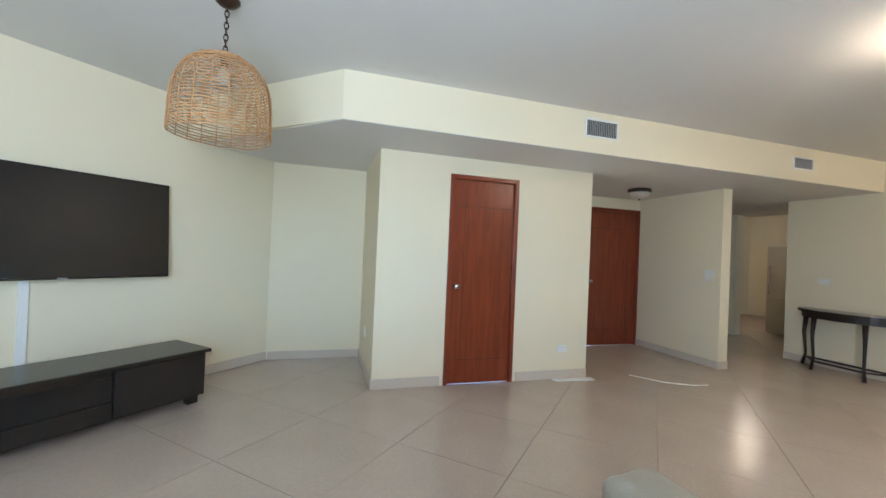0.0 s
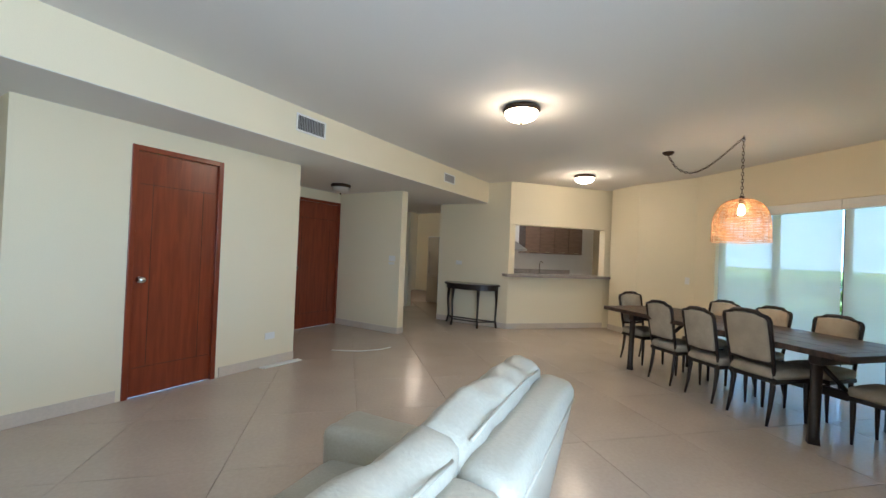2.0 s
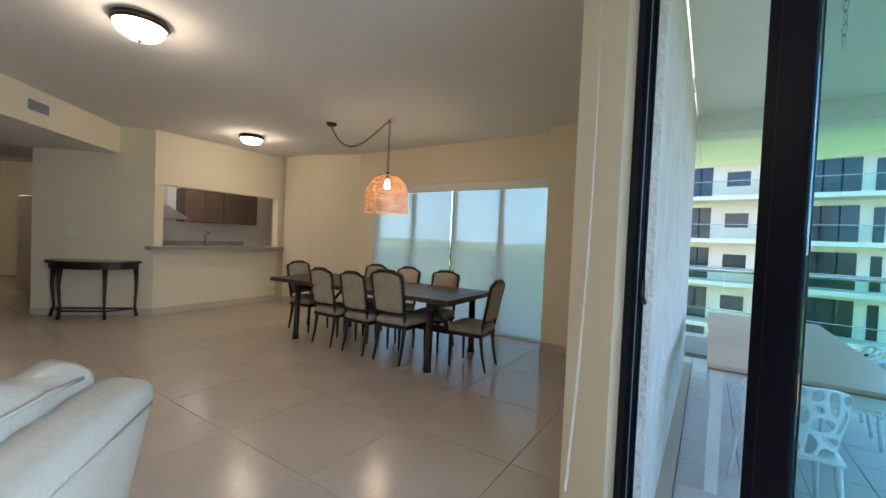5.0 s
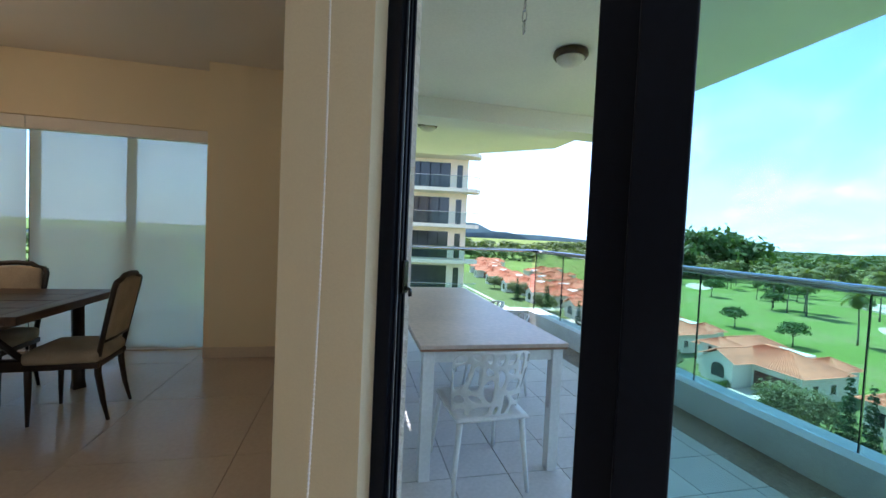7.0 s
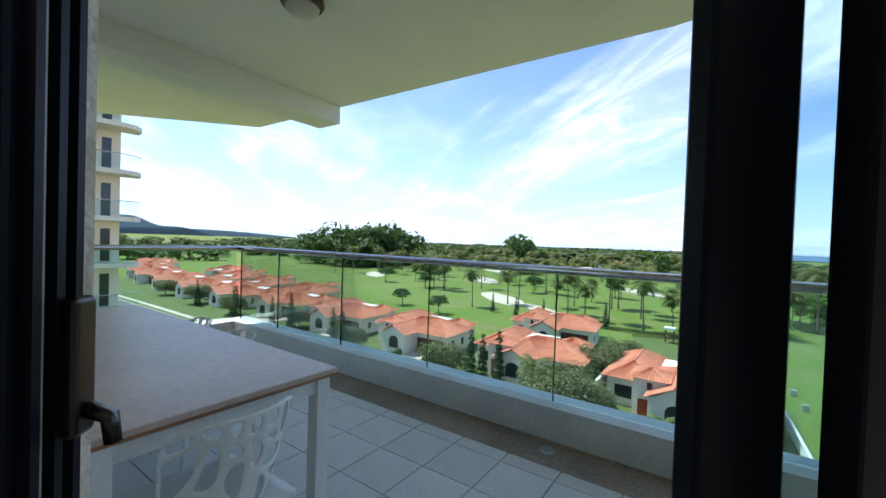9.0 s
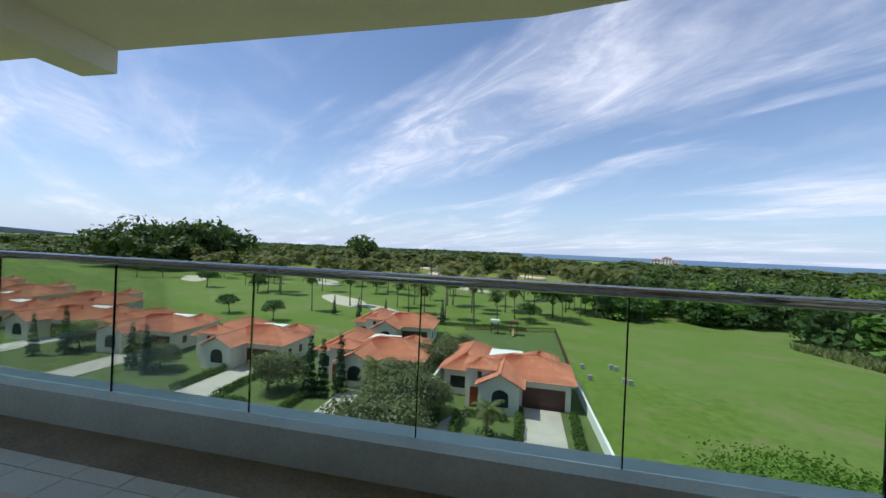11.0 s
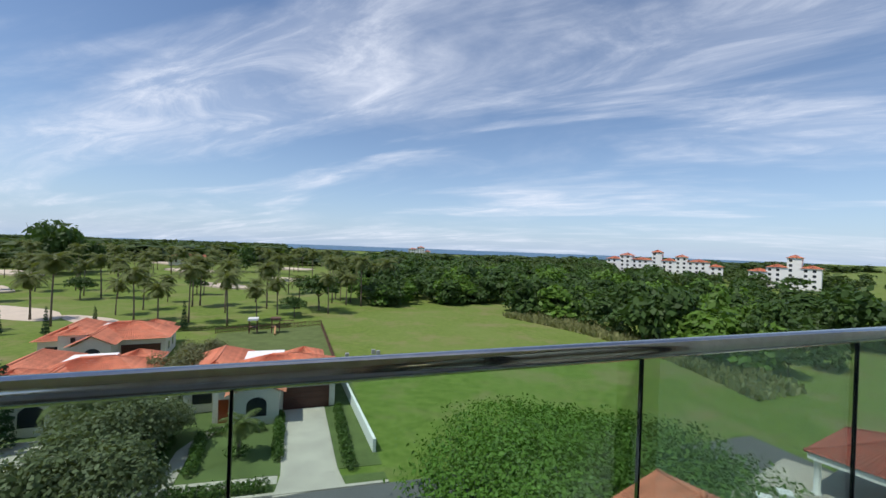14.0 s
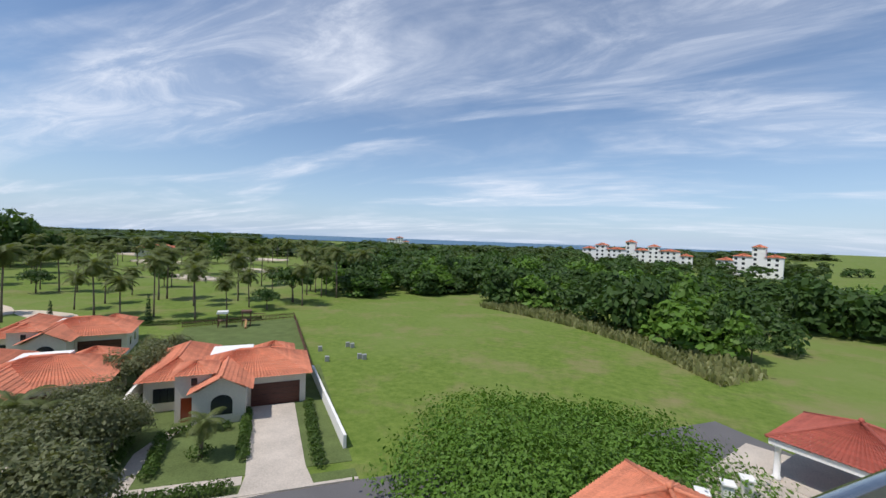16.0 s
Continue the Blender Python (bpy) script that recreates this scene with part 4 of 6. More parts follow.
# ---- dining window: frames, panes, sheer blinds ----
win = thing("window_1", Matrix(), "wide aluminium dining window behind sheer blinds", "window")
win["kind"] = "structure"
WS = [0.34, 1.11, 1.88, 2.65, W1]
for k in range(5):
    s = WS[k]
    part("frame_post", prism(along(W0, WD, WO, s - 0.0 if k == 0 else s - 0.03, s + 0.03 if k < 4 else s, 0.10, 0.15), 0.001, 2.119), M_ALU, win)
for z0, z1 in ((0.001, 0.05), (2.07, 2.119)):
    for k in range(4):
        part("frame_rail", prism(along(W0, WD, WO, WS[k] + 0.031, WS[k + 1] - 0.031, 0.105, 0.145), z0, z1), M_ALU, win)
for k in range(4):
    pn = part("pane", prism(along(W0, WD, WO, WS[k] + 0.031, WS[k + 1] - 0.031, 0.122, 0.128), 0.051, 2.069), M_WGLASS, win)
    pn.visible_shadow = False
for s0, s1 in ((0.36, 1.866), (1.894, W1 - 0.01)):
    bl = thing("roller_blind", Matrix(), "sheer cream roller blind, fully lowered", "blind", "dining window blinds")
    sh = part("sheet", prism(along(W0, WD, WO, s0, s1, 0.045, 0.047), 0.02, 2.0), M_SHEER, bl)
    part("cassette", prism(along(W0, WD, WO, s0 - 0.01, s1 + 0.01, 0.005, 0.085), 2.005, 2.115), M_WHITE, bl)
    part("bottom_bar", prism(along(W0, WD, WO, s0, s1, 0.038, 0.054), 0.004, 0.0195), M_WHITE, bl)

# ---- sliding doors ----
sd = thing("door_3", Matrix(), "dark aluminium sliding terrace door, slid part open", "sliding door")
sd["kind"] = "structure"
DT = 2.415
part("frame_post", box(3.35, JY - 0.046, 0.0, 3.404, JY - 0.0005, DT, 0.004), M_ALU, sd)
for x in (3.362, 3.378, 3.392):
    part("frame_post_lip", box(x - 0.003, JY - 0.053, 0.03, x + 0.003, JY - 0.0465, DT - 0.051), M_ALU, sd)
part("seal", box(3.369, JY - 0.0495, 0.03, 3.3715, JY - 0.0465, DT - 0.051), M_VENT, sd, "pale brush seal in the door frame")
part("frame_head", box(3.322, -0.66, DT - 0.05, 3.43, JY - 0.057, DT, 0.003), M_ALU, sd)
part("track", box(3.322, -0.66, -0.009, 3.43, JY - 0.057, 0.012, 0.002), M_ALU, sd)
lt = part("latch", box(3.376, JY - 0.062, 1.09, 3.394, JY - 0.0535, 1.17, 0.003), M_BLACK, sd)
part("lever", tube([(3.385, JY - 0.062, 1.105), (3.385, JY - 0.074, 1.10), (3.385, JY - 0.076, 1.085)], 0.005, 6), M_BLACK, lt)


def leaf(x, y0, y1):
    lf = part("sliding_leaf", box(x - 0.013, y1 - 0.082, 0.014, x + 0.013, y1, DT - 0.052, 0.004), M_ALU, sd)
    part("stile", box(x - 0.013, y0, 0.014, x + 0.013, y0 + 0.082, DT - 0.052, 0.004), M_ALU, lf)
    part("rail", box(x - 0.012, y0 + 0.0825, 0.014, x + 0.012, y1 - 0.0825, 0.10), M_ALU, lf)
    part("rail", box(x - 0.012, y0 + 0.0825, DT - 0.13, x + 0.012, y1 - 0.0825, DT - 0.052), M_ALU, lf)
    g = part("pane", box(x - 0.003, y0 + 0.0825, 0.1005, x + 0.003, y1 - 0.0825, DT - 0.1305), M_GLASS, lf)
    g.visible_shadow = False


leaf(3.349, 0.30, 1.758)
leaf(3.402, 0.40, 1.833)
leaf(3.402, -0.62, 0.395)
# rolled-up blind over the doors, with its bead chain
rb = thing("roller_blind", Matrix(), "rolled-up white roller blind over the sliding doors", "blind")
part("roll", tube([(3.25, -0.5, 2.36), (3.25, JY + 0.06, 2.36)], 0.042, 16), M_WHITE, rb)
part("end_cap", tube([(3.25, JY + 0.061, 2.36), (3.25, JY + 0.085, 2.36)], 0.05, 16), M_WHITE, rb)
part("bracket", box(3.25, JY - 0.044, 2.30, 3.309, JY + 0.094, 2.41), M_WHITE, rb)
beads = bmesh.new()
pts = []
for k in range(420):
    t = k / 419
    if t < 0.46:
        z, dy = 2.34 - (2.34 - 0.42) * t / 0.46, 0.0
    elif t < 0.54:
        a = math.pi * (t - 0.46) / 0.08
        z, dy = 0.42 - 0.05 * math.sin(a), 0.025 * (1 - math.cos(a))
    else:
        z, dy = 0.42 + (2.34 - 0.42) * (t - 0.54) / 0.46, 0.05
    k_ = (2.34 - z) / 1.97
    pts.append((3.262 - 0.10 * k_ ** 2 - 0.5 * dy * k_, JY + 0.115 - 0.10 * k_ - dy * k_ * 0.6, z))
tube_into(beads, pts, 0.0016, 4)
for p in pts[::1]:
    bmesh.ops.create_icosphere(beads, subdivisions=1, radius=0.003, matrix=Matrix.Translation(p))
part("bead_chain", beads, M_WHITE, rb, "white plastic bead chain")


# ---- terrace ----
def uv(s, n, z=0.0):
    """A place by metres along and across the terrace."""
    p = U2 * s + V2 * n
    return Vector((p.x, p.y, z))


def uvbox(s0, s1, n0, n1):
    return [(p.x, p.y) for p in (uv(s0, n0), uv(s1, n0), uv(s1, n1), uv(s0, n1))]


TZ = -0.03
RN, RC = 3.323, 8.52       # the rail's line and its corner
structure("terrace_slab", prism(uvbox(-6, 8.65, 0.4, 3.45), -0.35, TZ - 0.012), M_TGROUT, "concrete terrace slab with dark joints")
structure("terrace_kerb", prism(uvbox(-6, RC + 0.1, RN - 0.12, RN + 0.13), -0.34, 0.18), M_CURB, "low white painted kerb under the railing")
structure("terrace_kerb_side", prism(uvbox(RC - 0.1, RC + 0.15, -3.5, RN - 0.121), -0.34, 0.18), M_CURB, "low white painted kerb under the railing")
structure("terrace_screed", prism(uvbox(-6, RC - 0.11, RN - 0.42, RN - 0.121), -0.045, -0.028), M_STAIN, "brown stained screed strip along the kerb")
soffit = [(-2.2, 0.84), (-2.2, 2.2), (1.6, 3.3), (4.0, 3.72), (7.2, 3.70), (8.83, 3.70), (10.1, 2.30), (10.1, 0.84)]
structure("terrace_soffit", prism([(p.x, p.y) for p in (uv(*q) for q in soffit)], 2.66, 3.0), M_SOFFIT, "off-white terrace soffit")
structure("terrace_beam", prism(uvbox(7.18, 7.53, 0.84, 3.67), 2.463, 2.659), M_SOFFIT, "off-white beam under the soffit")
structure("terrace_slab_dining", prism([(p.x, p.y) for p in (uv(7.48, 0.395), uv(8.7, 0.395), uv(8.7, -5.0), uv(7.48, -5.0))], -0.36, TZ - 0.02), M_TERRACE, "terrace slab outside the dining window")
structure("terrace_soffit_dining", prism([(p.x, p.y) for p in (uv(7.48, 0.835), uv(10.1, 0.835), uv(10.1, -5.0), uv(7.48, -5.0))], 2.66, 3.0), M_SOFFIT, "off-white terrace soffit")
tt_bm = bmesh.new()
TT = 0.315
box_into(tt_bm, Matrix.Translation((0, 0, -0.006)), TT - 0.006, TT - 0.006, 0.012)
tt_me = mesh_of("terrace_tile", tt_bm, M_TERRACE)
tfloor = structure("terrace_floor", prism(uvbox(-3, RC - 0.1, -0.4, RN - 0.125), TZ - 0.0118, TZ - 0.0105), M_TGROUT, "grey tiled terrace floor")
for i in range(-3, 27):
    for j in range(1, 10):
        # tiles laid along the railing
        a, n = 0.266 + (i + 0.5) * TT, 0.273 + (j + 0.5) * TT
        p = uv(a, n)
        if p.x > 3.22 and n > 0.6 and n < RN - 0.36 and a < RC - 0.35:
            t = new("tile", tt_me)
            t.parent = tfloor
            t.matrix_basis = Matrix.Translation((p.x, p.y, TZ)) @ pose(0, 0, 0, 0, 0, 45)
dr = solid("floor_drain", lathe([(0.05, 0), (0.05, 0.004), (0.03, 0.005)], 16, Matrix.Translation((5.36, 1.01, TZ + 0.001))), M_STEEL, "round metal floor drain in the terrace tiles", "drain")

rail = thing("terrace_railing", Matrix(), "frameless glass railing with a round steel handrail", "railing")
part("handrail", tube([uv(-6, RN, 1.045), uv(2, RN, 1.045), uv(RC, RN, 1.045), uv(RC + 0.02, RN - 0.02, 1.045), uv(RC + 0.02, -3.5, 1.045)], 0.0275, 16), M_RAIL, rail, "round polished steel handrail")
JP = 1.05
for k in range(-9, 5):
    s0 = 4.57 + (k - 0) * JP
    s1 = min(s0 + JP - 0.008, RC - 0.02)
    if s1 - s0 < 0.2:
        continue
    g = part("glass_panel", prism(uvbox(s0, s1, RN - 0.006, RN + 0.006), 0.181, 1.019), M_RGLASS, rail)
    g.visible_shadow = False
    part("joint", prism(uvbox(s1 + 0.001, s1 + 0.007, RN - 0.006, RN + 0.006), 0.181, 1.019), M_ALU, rail)
for k in range(5):
    n1 = RN - 0.05 - k * JP
    g = part("glass_panel", prism(uvbox(RC + 0.014, RC + 0.026, n1 - JP + 0.008, n1), 0.181, 1.019), M_RGLASS, rail)
    g.visible_shadow = False


def bulkhead_lamp(p):
    c = thing("terrace_ceiling_lamp", Matrix.Translation(p), "round bronze bulkhead lamp under the soffit", "lamp", "terrace ceiling lamps")
    part("ring", lathe([(0.06, 0), (0.125, -0.004), (0.13, -0.03), (0.115, -0.052), (0.105, -0.052), (0.105, -0.02)], 28), M_BRONZE, c)
    part("bowl", lathe([(0.104, -0.045), (0.10, -0.07), (0.07, -0.095), (0.02, -0.105)], 24), M_FROST, c)


bulkhead_lamp((5.70, 2.55, 2.658))
bulkhead_lamp((6.87, 4.68, 2.658))
hc = solid("hanging_chain", chain([(4.55, 2.46, 2.657), (4.55, 2.46, 2.27)], 0.07, 0.004), M_CHROME, "short steel chain hanging from the soffit", "chain")

# terrace table: the corner by the doors, long side along the terrace
tm = Matrix.Translation((4.80, 2.21, TZ)) @ Matrix.Diagonal((1, 1, 0.93, 1)) @ pose(0, 0, 0, 0, 0, 45)
ttab = thing("terrace_table", tm, "long white metal terrace table with a weathered board top", "table")
part("top", box(0.0, 0.0, 0.742, 2.15, 0.81, 0.764, 0.003), M_TBTOP, ttab, "weathered pinkish board top")
part("edge", box(0.004, 0.004, 0.728, 2.146, 0.806, 0.7415, 0.002), M_TBEDGE, ttab)
for y in (0.05, 0.76):
    part("apron", box(0.081, y - 0.015, 0.66, 2.069, y + 0.015, 0.7275), M_PAINTW, ttab)
for x in (0.05, 2.10):
    part("apron", box(x - 0.015, 0.081, 0.66, x + 0.015, 0.729, 0.7275), M_PAINTW, ttab)
    for y in (0.05, 0.76):
        part("leg", box(x - 0.03, y - 0.03, 0.0, x + 0.03, y + 0.03, 0.7275, 0.004), M_PAINTW, ttab)


def terrace_chair(m):
    """A moulded chair with a cut-out back; local y points to its front."""
    c = thing("terrace_chair", m, "white moulded chair with a web of cut-outs", "chair", "white terrace chairs")
    rnd = random.Random(11)
    bm = bmesh.new()
    nx, nz = 7, 5
    grid = []
    for j in range(nz + 1):
        row = []
        for i in range(nx + 1):
            u, v = i / nx * 2 - 1, j / nz
            if 0 < i < nx and 0 < j < nz:
                u += rnd.uniform(-0.10, 0.10) + (0.14 if j % 2 else 0)
                v += rnd.uniform(-0.05, 0.05)
            w = 0.21 + 0.035 * v
            z = 0.44 + 0.40 * v - 0.06 * u * u * (1 - v) - 0.05 * (u ** 4) * v
            y = -0.20 - 0.10 * v + 0.13 * u * u
            row.append(bm.verts.new((w * u, y, z)))
        grid.append(row)
    for j in range(nz):
        for i in range(nx):
            bm.faces.new((grid[j][i], grid[j][i + 1], grid[j + 1][i + 1], grid[j + 1][i]))
    # merge some cells into larger holes
    inner = [e for e in bm.edges if len(e.link_faces) == 2]
    rnd.shuffle(inner)
    used = set()
    kill = []
    for e in inner:
        if not any(f in used for f in e.link_faces) and len(kill) < 11:
            used.update(e.link_faces)
            kill.append(e)
    bmesh.ops.dissolve_edges(bm, edges=kill)
    bmesh.ops.inset_individual(bm, faces=bm.faces[:], thickness=0.0125, use_even_offset=True)
    big = sorted(bm.faces, key=lambda f: -f.calc_area())
    n_hole = nx * nz - len(kill)
    bmesh.ops.delete(bm, geom=big[:n_hole], context="FACES")
    for f in bm.faces:
        f.smooth = True
    b = part("backrest", bm, M_PAINTW, c)
    md = b.modifiers.new("thick", "SOLIDIFY")
    md.thickness, md.offset = 0.012, 0
    sb = b.modifiers.new("round", "SUBSURF")
    sb.levels = sb.render_levels = 2
    seat = bmesh.new()
    bmesh.ops.create_grid(seat, x_segments=10, y_segments=10, size=0.5)
    for v in seat.verts:
        x, y = v.co.x * 2, v.co.y * 2
        r = max(abs(x), abs(y))
        v.co = Vector((x * 0.23 * (1 - 0.06 * abs(x * y)), y * 0.23, 0.445 - 0.018 * (1 - x * x) * (1 - y * y) - 0.012 * max(0, y) ** 3))
    for f in seat.faces:
        f.smooth = True
    s = part("seat", seat, M_PAINTW, c)
    md = s.modifiers.new("thick", "SOLIDIFY")
    md.thickness, md.offset = 0.014, -1
    for x, y in ((-0.19, 0.19), (0.19, 0.19), (-0.19, -0.19), (0.19, -0.19)):
        part("leg", tube([(x, y, 0.435), (x * 1.12, y * 1.1, 0.2), (x * 1.2, y * 1.22, 0.0)], [0.02, 0.016, 0.012], 8), M_PAINTW, c)
    return c


tcm = Matrix.Translation((4.80, 2.21, TZ)) @ pose(0, 0, 0, 0, 0, 45)
SHRINK = Matrix.Diagonal((0.85, 0.95, 0.87, 1))
tc1 = terrace_chair(pose(4.53, 2.60, TZ, 0, 0, -42) @ SHRINK)
for x, y, a in ((1.15, -0.02, 4), (1.75, -0.03, -4), (2.42, 0.42, 90)):
    copy_thing(tc1, tcm @ pose(x, y, 0, 0, 0, a) @ SHRINK)

# the flat's own building, above and below the terrace
structure("building_below", prism([(-6, -1), (-3.2, 0), (0.42, -3.6), (3.40, -0.66), (3.40, 2.3), (5.7, 4.6), (2, 9), (-6, 12)], GROUND - 1.5, -0.36), M_PINK, "peach rendered wall of the apartment building")
structure("building_above", prism([(-6, -1), (-3.2, 0), (0.42, -3.6), (3.40, -0.66), (3.40, 2.3), (5.7, 4.6), (2, 9), (-6, 12)], 3.01, 9), M_PINK, "peach rendered wall of the apartment building")


# ---- neighbouring tower ----
def tower(m, floors, w, d, z0):
    tw = thing("apartment_tower", m, "peach apartment tower with rounded glass balconies", "building")
    part("wall", box(0, 0, z0, w, d, z0 + floors * 3.05 + 1.0), M_PINK, tw)
    for k in range(floors + 1):
        z = z0 + 3.05 * k
        pts = [(-1.0 + 0.0, 0.02), (-1.0, -1.0), (-0.6, -1.7), (0.3, -2.1), (w + 0.5, -2.1), (w + 0.5, 0.02)]
        part("balcony_slab", prism(pts, z - 0.30, z), M_HOUSE, tw)
        if k == floors:
            break
        gl = bmesh.new()
        edge = pts[1:5]
        for (x0, y0), (x1, y1) in zip(edge, edge[1:]):
            vs = [gl.verts.new(v) for v in ((x0, y0 + 0.06, z + 0.08), (x1, y1 + 0.06, z + 0.08), (x1, y1 + 0.06, z + 1.0), (x0, y0 + 0.06, z + 1.0))]
            gl.faces.new(vs)
        bl = part("balcony_glass", gl, M_RGLASS, tw)
        part("balcony_rail", tube([(x, y + 0.06, z + 1.02) for x, y in edge], 0.03, 6), M_RAIL, tw)
        for x0, x1, h in ((0.5, 1.0, 2.2), (1.6, 5.2, 2.35), (7.2, 8.6, 1.4), (9.5, 12.5, 2.35)):
            wd = part("window", box(x0, -0.04, z + (0.9 if h < 2 else 0.05), x1, 0.03, z + (0.9 if h < 2 else 0.05) + h * (0.75 if h < 2 else 1)), M_DARKGLASS, tw)
            if x1 - x0 > 2:
                for q in (1, 2, 3):
                    x = x0 + (x1 - x0) * q / 4
                    part("mullion", box(x - 0.04, -0.06, z + 0.06, x + 0.04, -0.041, z + 2.38), M_ALU, wd)
        part("divider", box(5.9, -2.0, z + 0.001, 6.2, -0.001, z + 1.15), M_HOUSE, tw)
    for o in tw.children_recursive:
        o.data.transform(Matrix.Diagonal((1, -1, 1, 1)))
        o.data.flip_normals()
    return tw


tower(Matrix.Translation((34.0, 19.3, 0)) @ pose(0, 0, 0, 0, 0, 126.5), 11, 15, 12, GROUND + 0.35)


# ---- ground, road, sea ----
def ground_sheet():
    r = [0.0] + [3 * 1.13 ** k for k in range(61)]
    r = [x for x in r if x < 4850] + [4850]
    verts, faces, seg = [(0, 0, GROUND)], [], 96
    for q in r[1:]:
        for k in range(seg):
            a = 2 * math.pi * k / seg
            x, y = q * math.cos(a), q * math.sin(a)
            z = GROUND
            if q > 120:
                f = min(1, (q - 120) / 200)
                z += f * 1.6 * noise.noise(Vector((x * 0.006, y * 0.006, 3)))
            verts.append((x, y, z))
    for k in range(seg):
        faces.append((0, 1 + k, 1 + (k + 1) % seg))
    for j in range(len(r) - 2):
        for k in range(seg):
            a, b = 1 + j * seg, 1 + (j + 1) * seg
            faces.append((a + k, b + k, b + (k + 1) % seg, a + (k + 1) % seg))
    return from_arrays("ground", verts, faces, M_GRASS)


tagged(new("ground", ground_sheet()), "bright green grass ground reaching to the horizon", "ground", "", "structure")


def st2(a, b, z=0.0):
    """A place by metres along the street and away from the building."""
    return uv(a, b, GROUND + z)


def flat(name, pts, z, mat, label, thick=0.3, kind="structure"):
    return tagged(new(name, mesh_of(name, prism([(p.x, p.y) for p in pts], GROUND + z - thick, GROUND + z), mat)), label, name.split("_")[0], "", kind)


def bend(a):
    """How far the street swings away as it runs on."""
    return 5.0 * (1 - math.exp(-(a / 35) ** 1.3)) if a > 0 else 0.06 * a


def strip(a0, a1, b0, b1, n=14):
    near = [st2(a, b0 + bend(a)) for a in (a0 + (a1 - a0) * k / n for k in range(n + 1))]
    far = [st2(a, b1 + bend(a)) for a in (a0 + (a1 - a0) * k / n for k in range(n + 1))]
    return near + far[::-1]


flat("road", strip(-40, 190, 24.0, 32.0), 0.02, M_ASPHALT, "grey asphalt street")
flat("kerb_far", strip(-3.5, 190, 32.0, 32.3), 0.14, M_DRIVE, "pale concrete kerb along the street")
flat("pavement", strip(4.4, 190, 33.6, 34.7), 0.06, M_DRIVE, "pale concrete pavement")
flat("garden_verge", strip(-3.5, 190, 32.3, 33.6), 0.05, M_GARDEN, "mown grass verge")
flat("garden_lawn", strip(-3.5, 190, 34.7, 60), 0.04, M_GARDEN, "short garden lawns round the houses")
flat("yard_lawn", [st2(-2.2, 60), st2(16, 62), st2(17.5, 88), st2(-1.5, 93)], 0.05, M_GARDEN, "fenced back garden lawn")
sea = flat("sea", [Vector((-500, -1500, 0)), Vector((900, -820, 0)), Vector((3600, -1150, 0)), Vector((4500, -2500, 0)), Vector((2800, -4100, 0)), Vector((0, -4800, 0)), Vector((-1500, -4600, 0))], 2.0, M_SEA, "blue sea along the horizon")


def blob_outline(cx, cy, rx, ry, seed, n=22):
    return [Vector((cx + rx * math.cos(t) * (1 + 0.3 * noise.noise(Vector((math.cos(t) * 1.3 + seed, math.sin(t) * 1.3, seed)))), cy + ry * math.sin(t) * (1 + 0.3 * noise.noise(Vector((math.cos(t) + seed, math.sin(t), seed + 5)))), 0)) for t in (2 * math.pi * k / n for k in range(n))]


rs = random.Random(3)
for a, b, ra, rb in ((62, 118, 15, 5), (44, 106, 10, 3), (95, 165, 16, 6), (30, 175, 14, 5), (8, 205, 16, 6), (60, 260, 20, 8), (10, 290, 22, 9), (120, 230, 20, 7), (150, 150, 15, 5), (-35, 300, 18, 7), (85, 330, 25, 9), (-60, 245, 12, 6)):
    c = st2(a, b)
    flat("bunker", blob_outline(c.x, c.y, ra, rb, a), 0.07 + (0.5 if b > 150 else 0), M_SAND, "pale sand bunker on the golf course", 1.5)


# ---- plants ----
def rng(seed):
    return np.random.RandomState(seed)


def leaf_quads(centres, normals, size, r, droop=0.0):
    """Leaf-like quads at points, turned at random about their normals."""
    n = len(centres)
    t = r.normal(size=(n, 3))
    a = np.cross(normals, t)
    a /= np.linalg.norm(a, axis=1, keepdims=True) + 1e-9
    b = np.cross(normals, a)
    w = size * (0.6 + 0.8 * r.rand(n, 1))
    h = w * (0.45 + 0.3 * r.rand(n, 1))
    a, b = a * w, b * h
    b[:, 2] -= droop * w[:, 0]
    v = np.stack([centres - a, centres - b * 0.9, centres + a, centres + b * 0.9], 1).reshape(-1, 3)
    f = np.arange(4 * n).reshape(-1, 4)
    return v, f


def crown_arrays(blobs, count, size, seed, up=0.35, fill=0.65):
    """Leaves in the shells of several lumps."""
    r = rng(seed)
    vol = np.array([b[3] * b[4] * b[5] for b in blobs]) ** 0.7
    cs, ns = [], []
    for blob, share in zip(blobs, vol / vol.sum()):
        n = max(6, int(count * share))
        d = r.normal(size=(n, 3))
        d /= np.linalg.norm(d, axis=1, keepdims=True)
        d[:, 2] = np.where(d[:, 2] < -0.35, -d[:, 2] * 0.6, d[:, 2])
        rad = fill + (1.08 - fill) * r.rand(n, 1) ** 0.6
        lump = 1 + 0.16 * np.sin(d[:, :1] * 7 + seed) * np.sin(d[:, 1:2] * 6 + 2 * seed) + 0.1 * np.sin(d[:, 2:] * 9)
        cs.append(np.array(blob[:3]) + d * rad * lump * np.array(blob[3:6]))
        nn = d + r.normal(size=(n, 3)) * 0.55
        nn[:, 2] += up
        ns.append(nn / np.linalg.norm(nn, axis=1, keepdims=True))
    return leaf_quads(np.concatenate(cs), np.concatenate(ns), size, r)


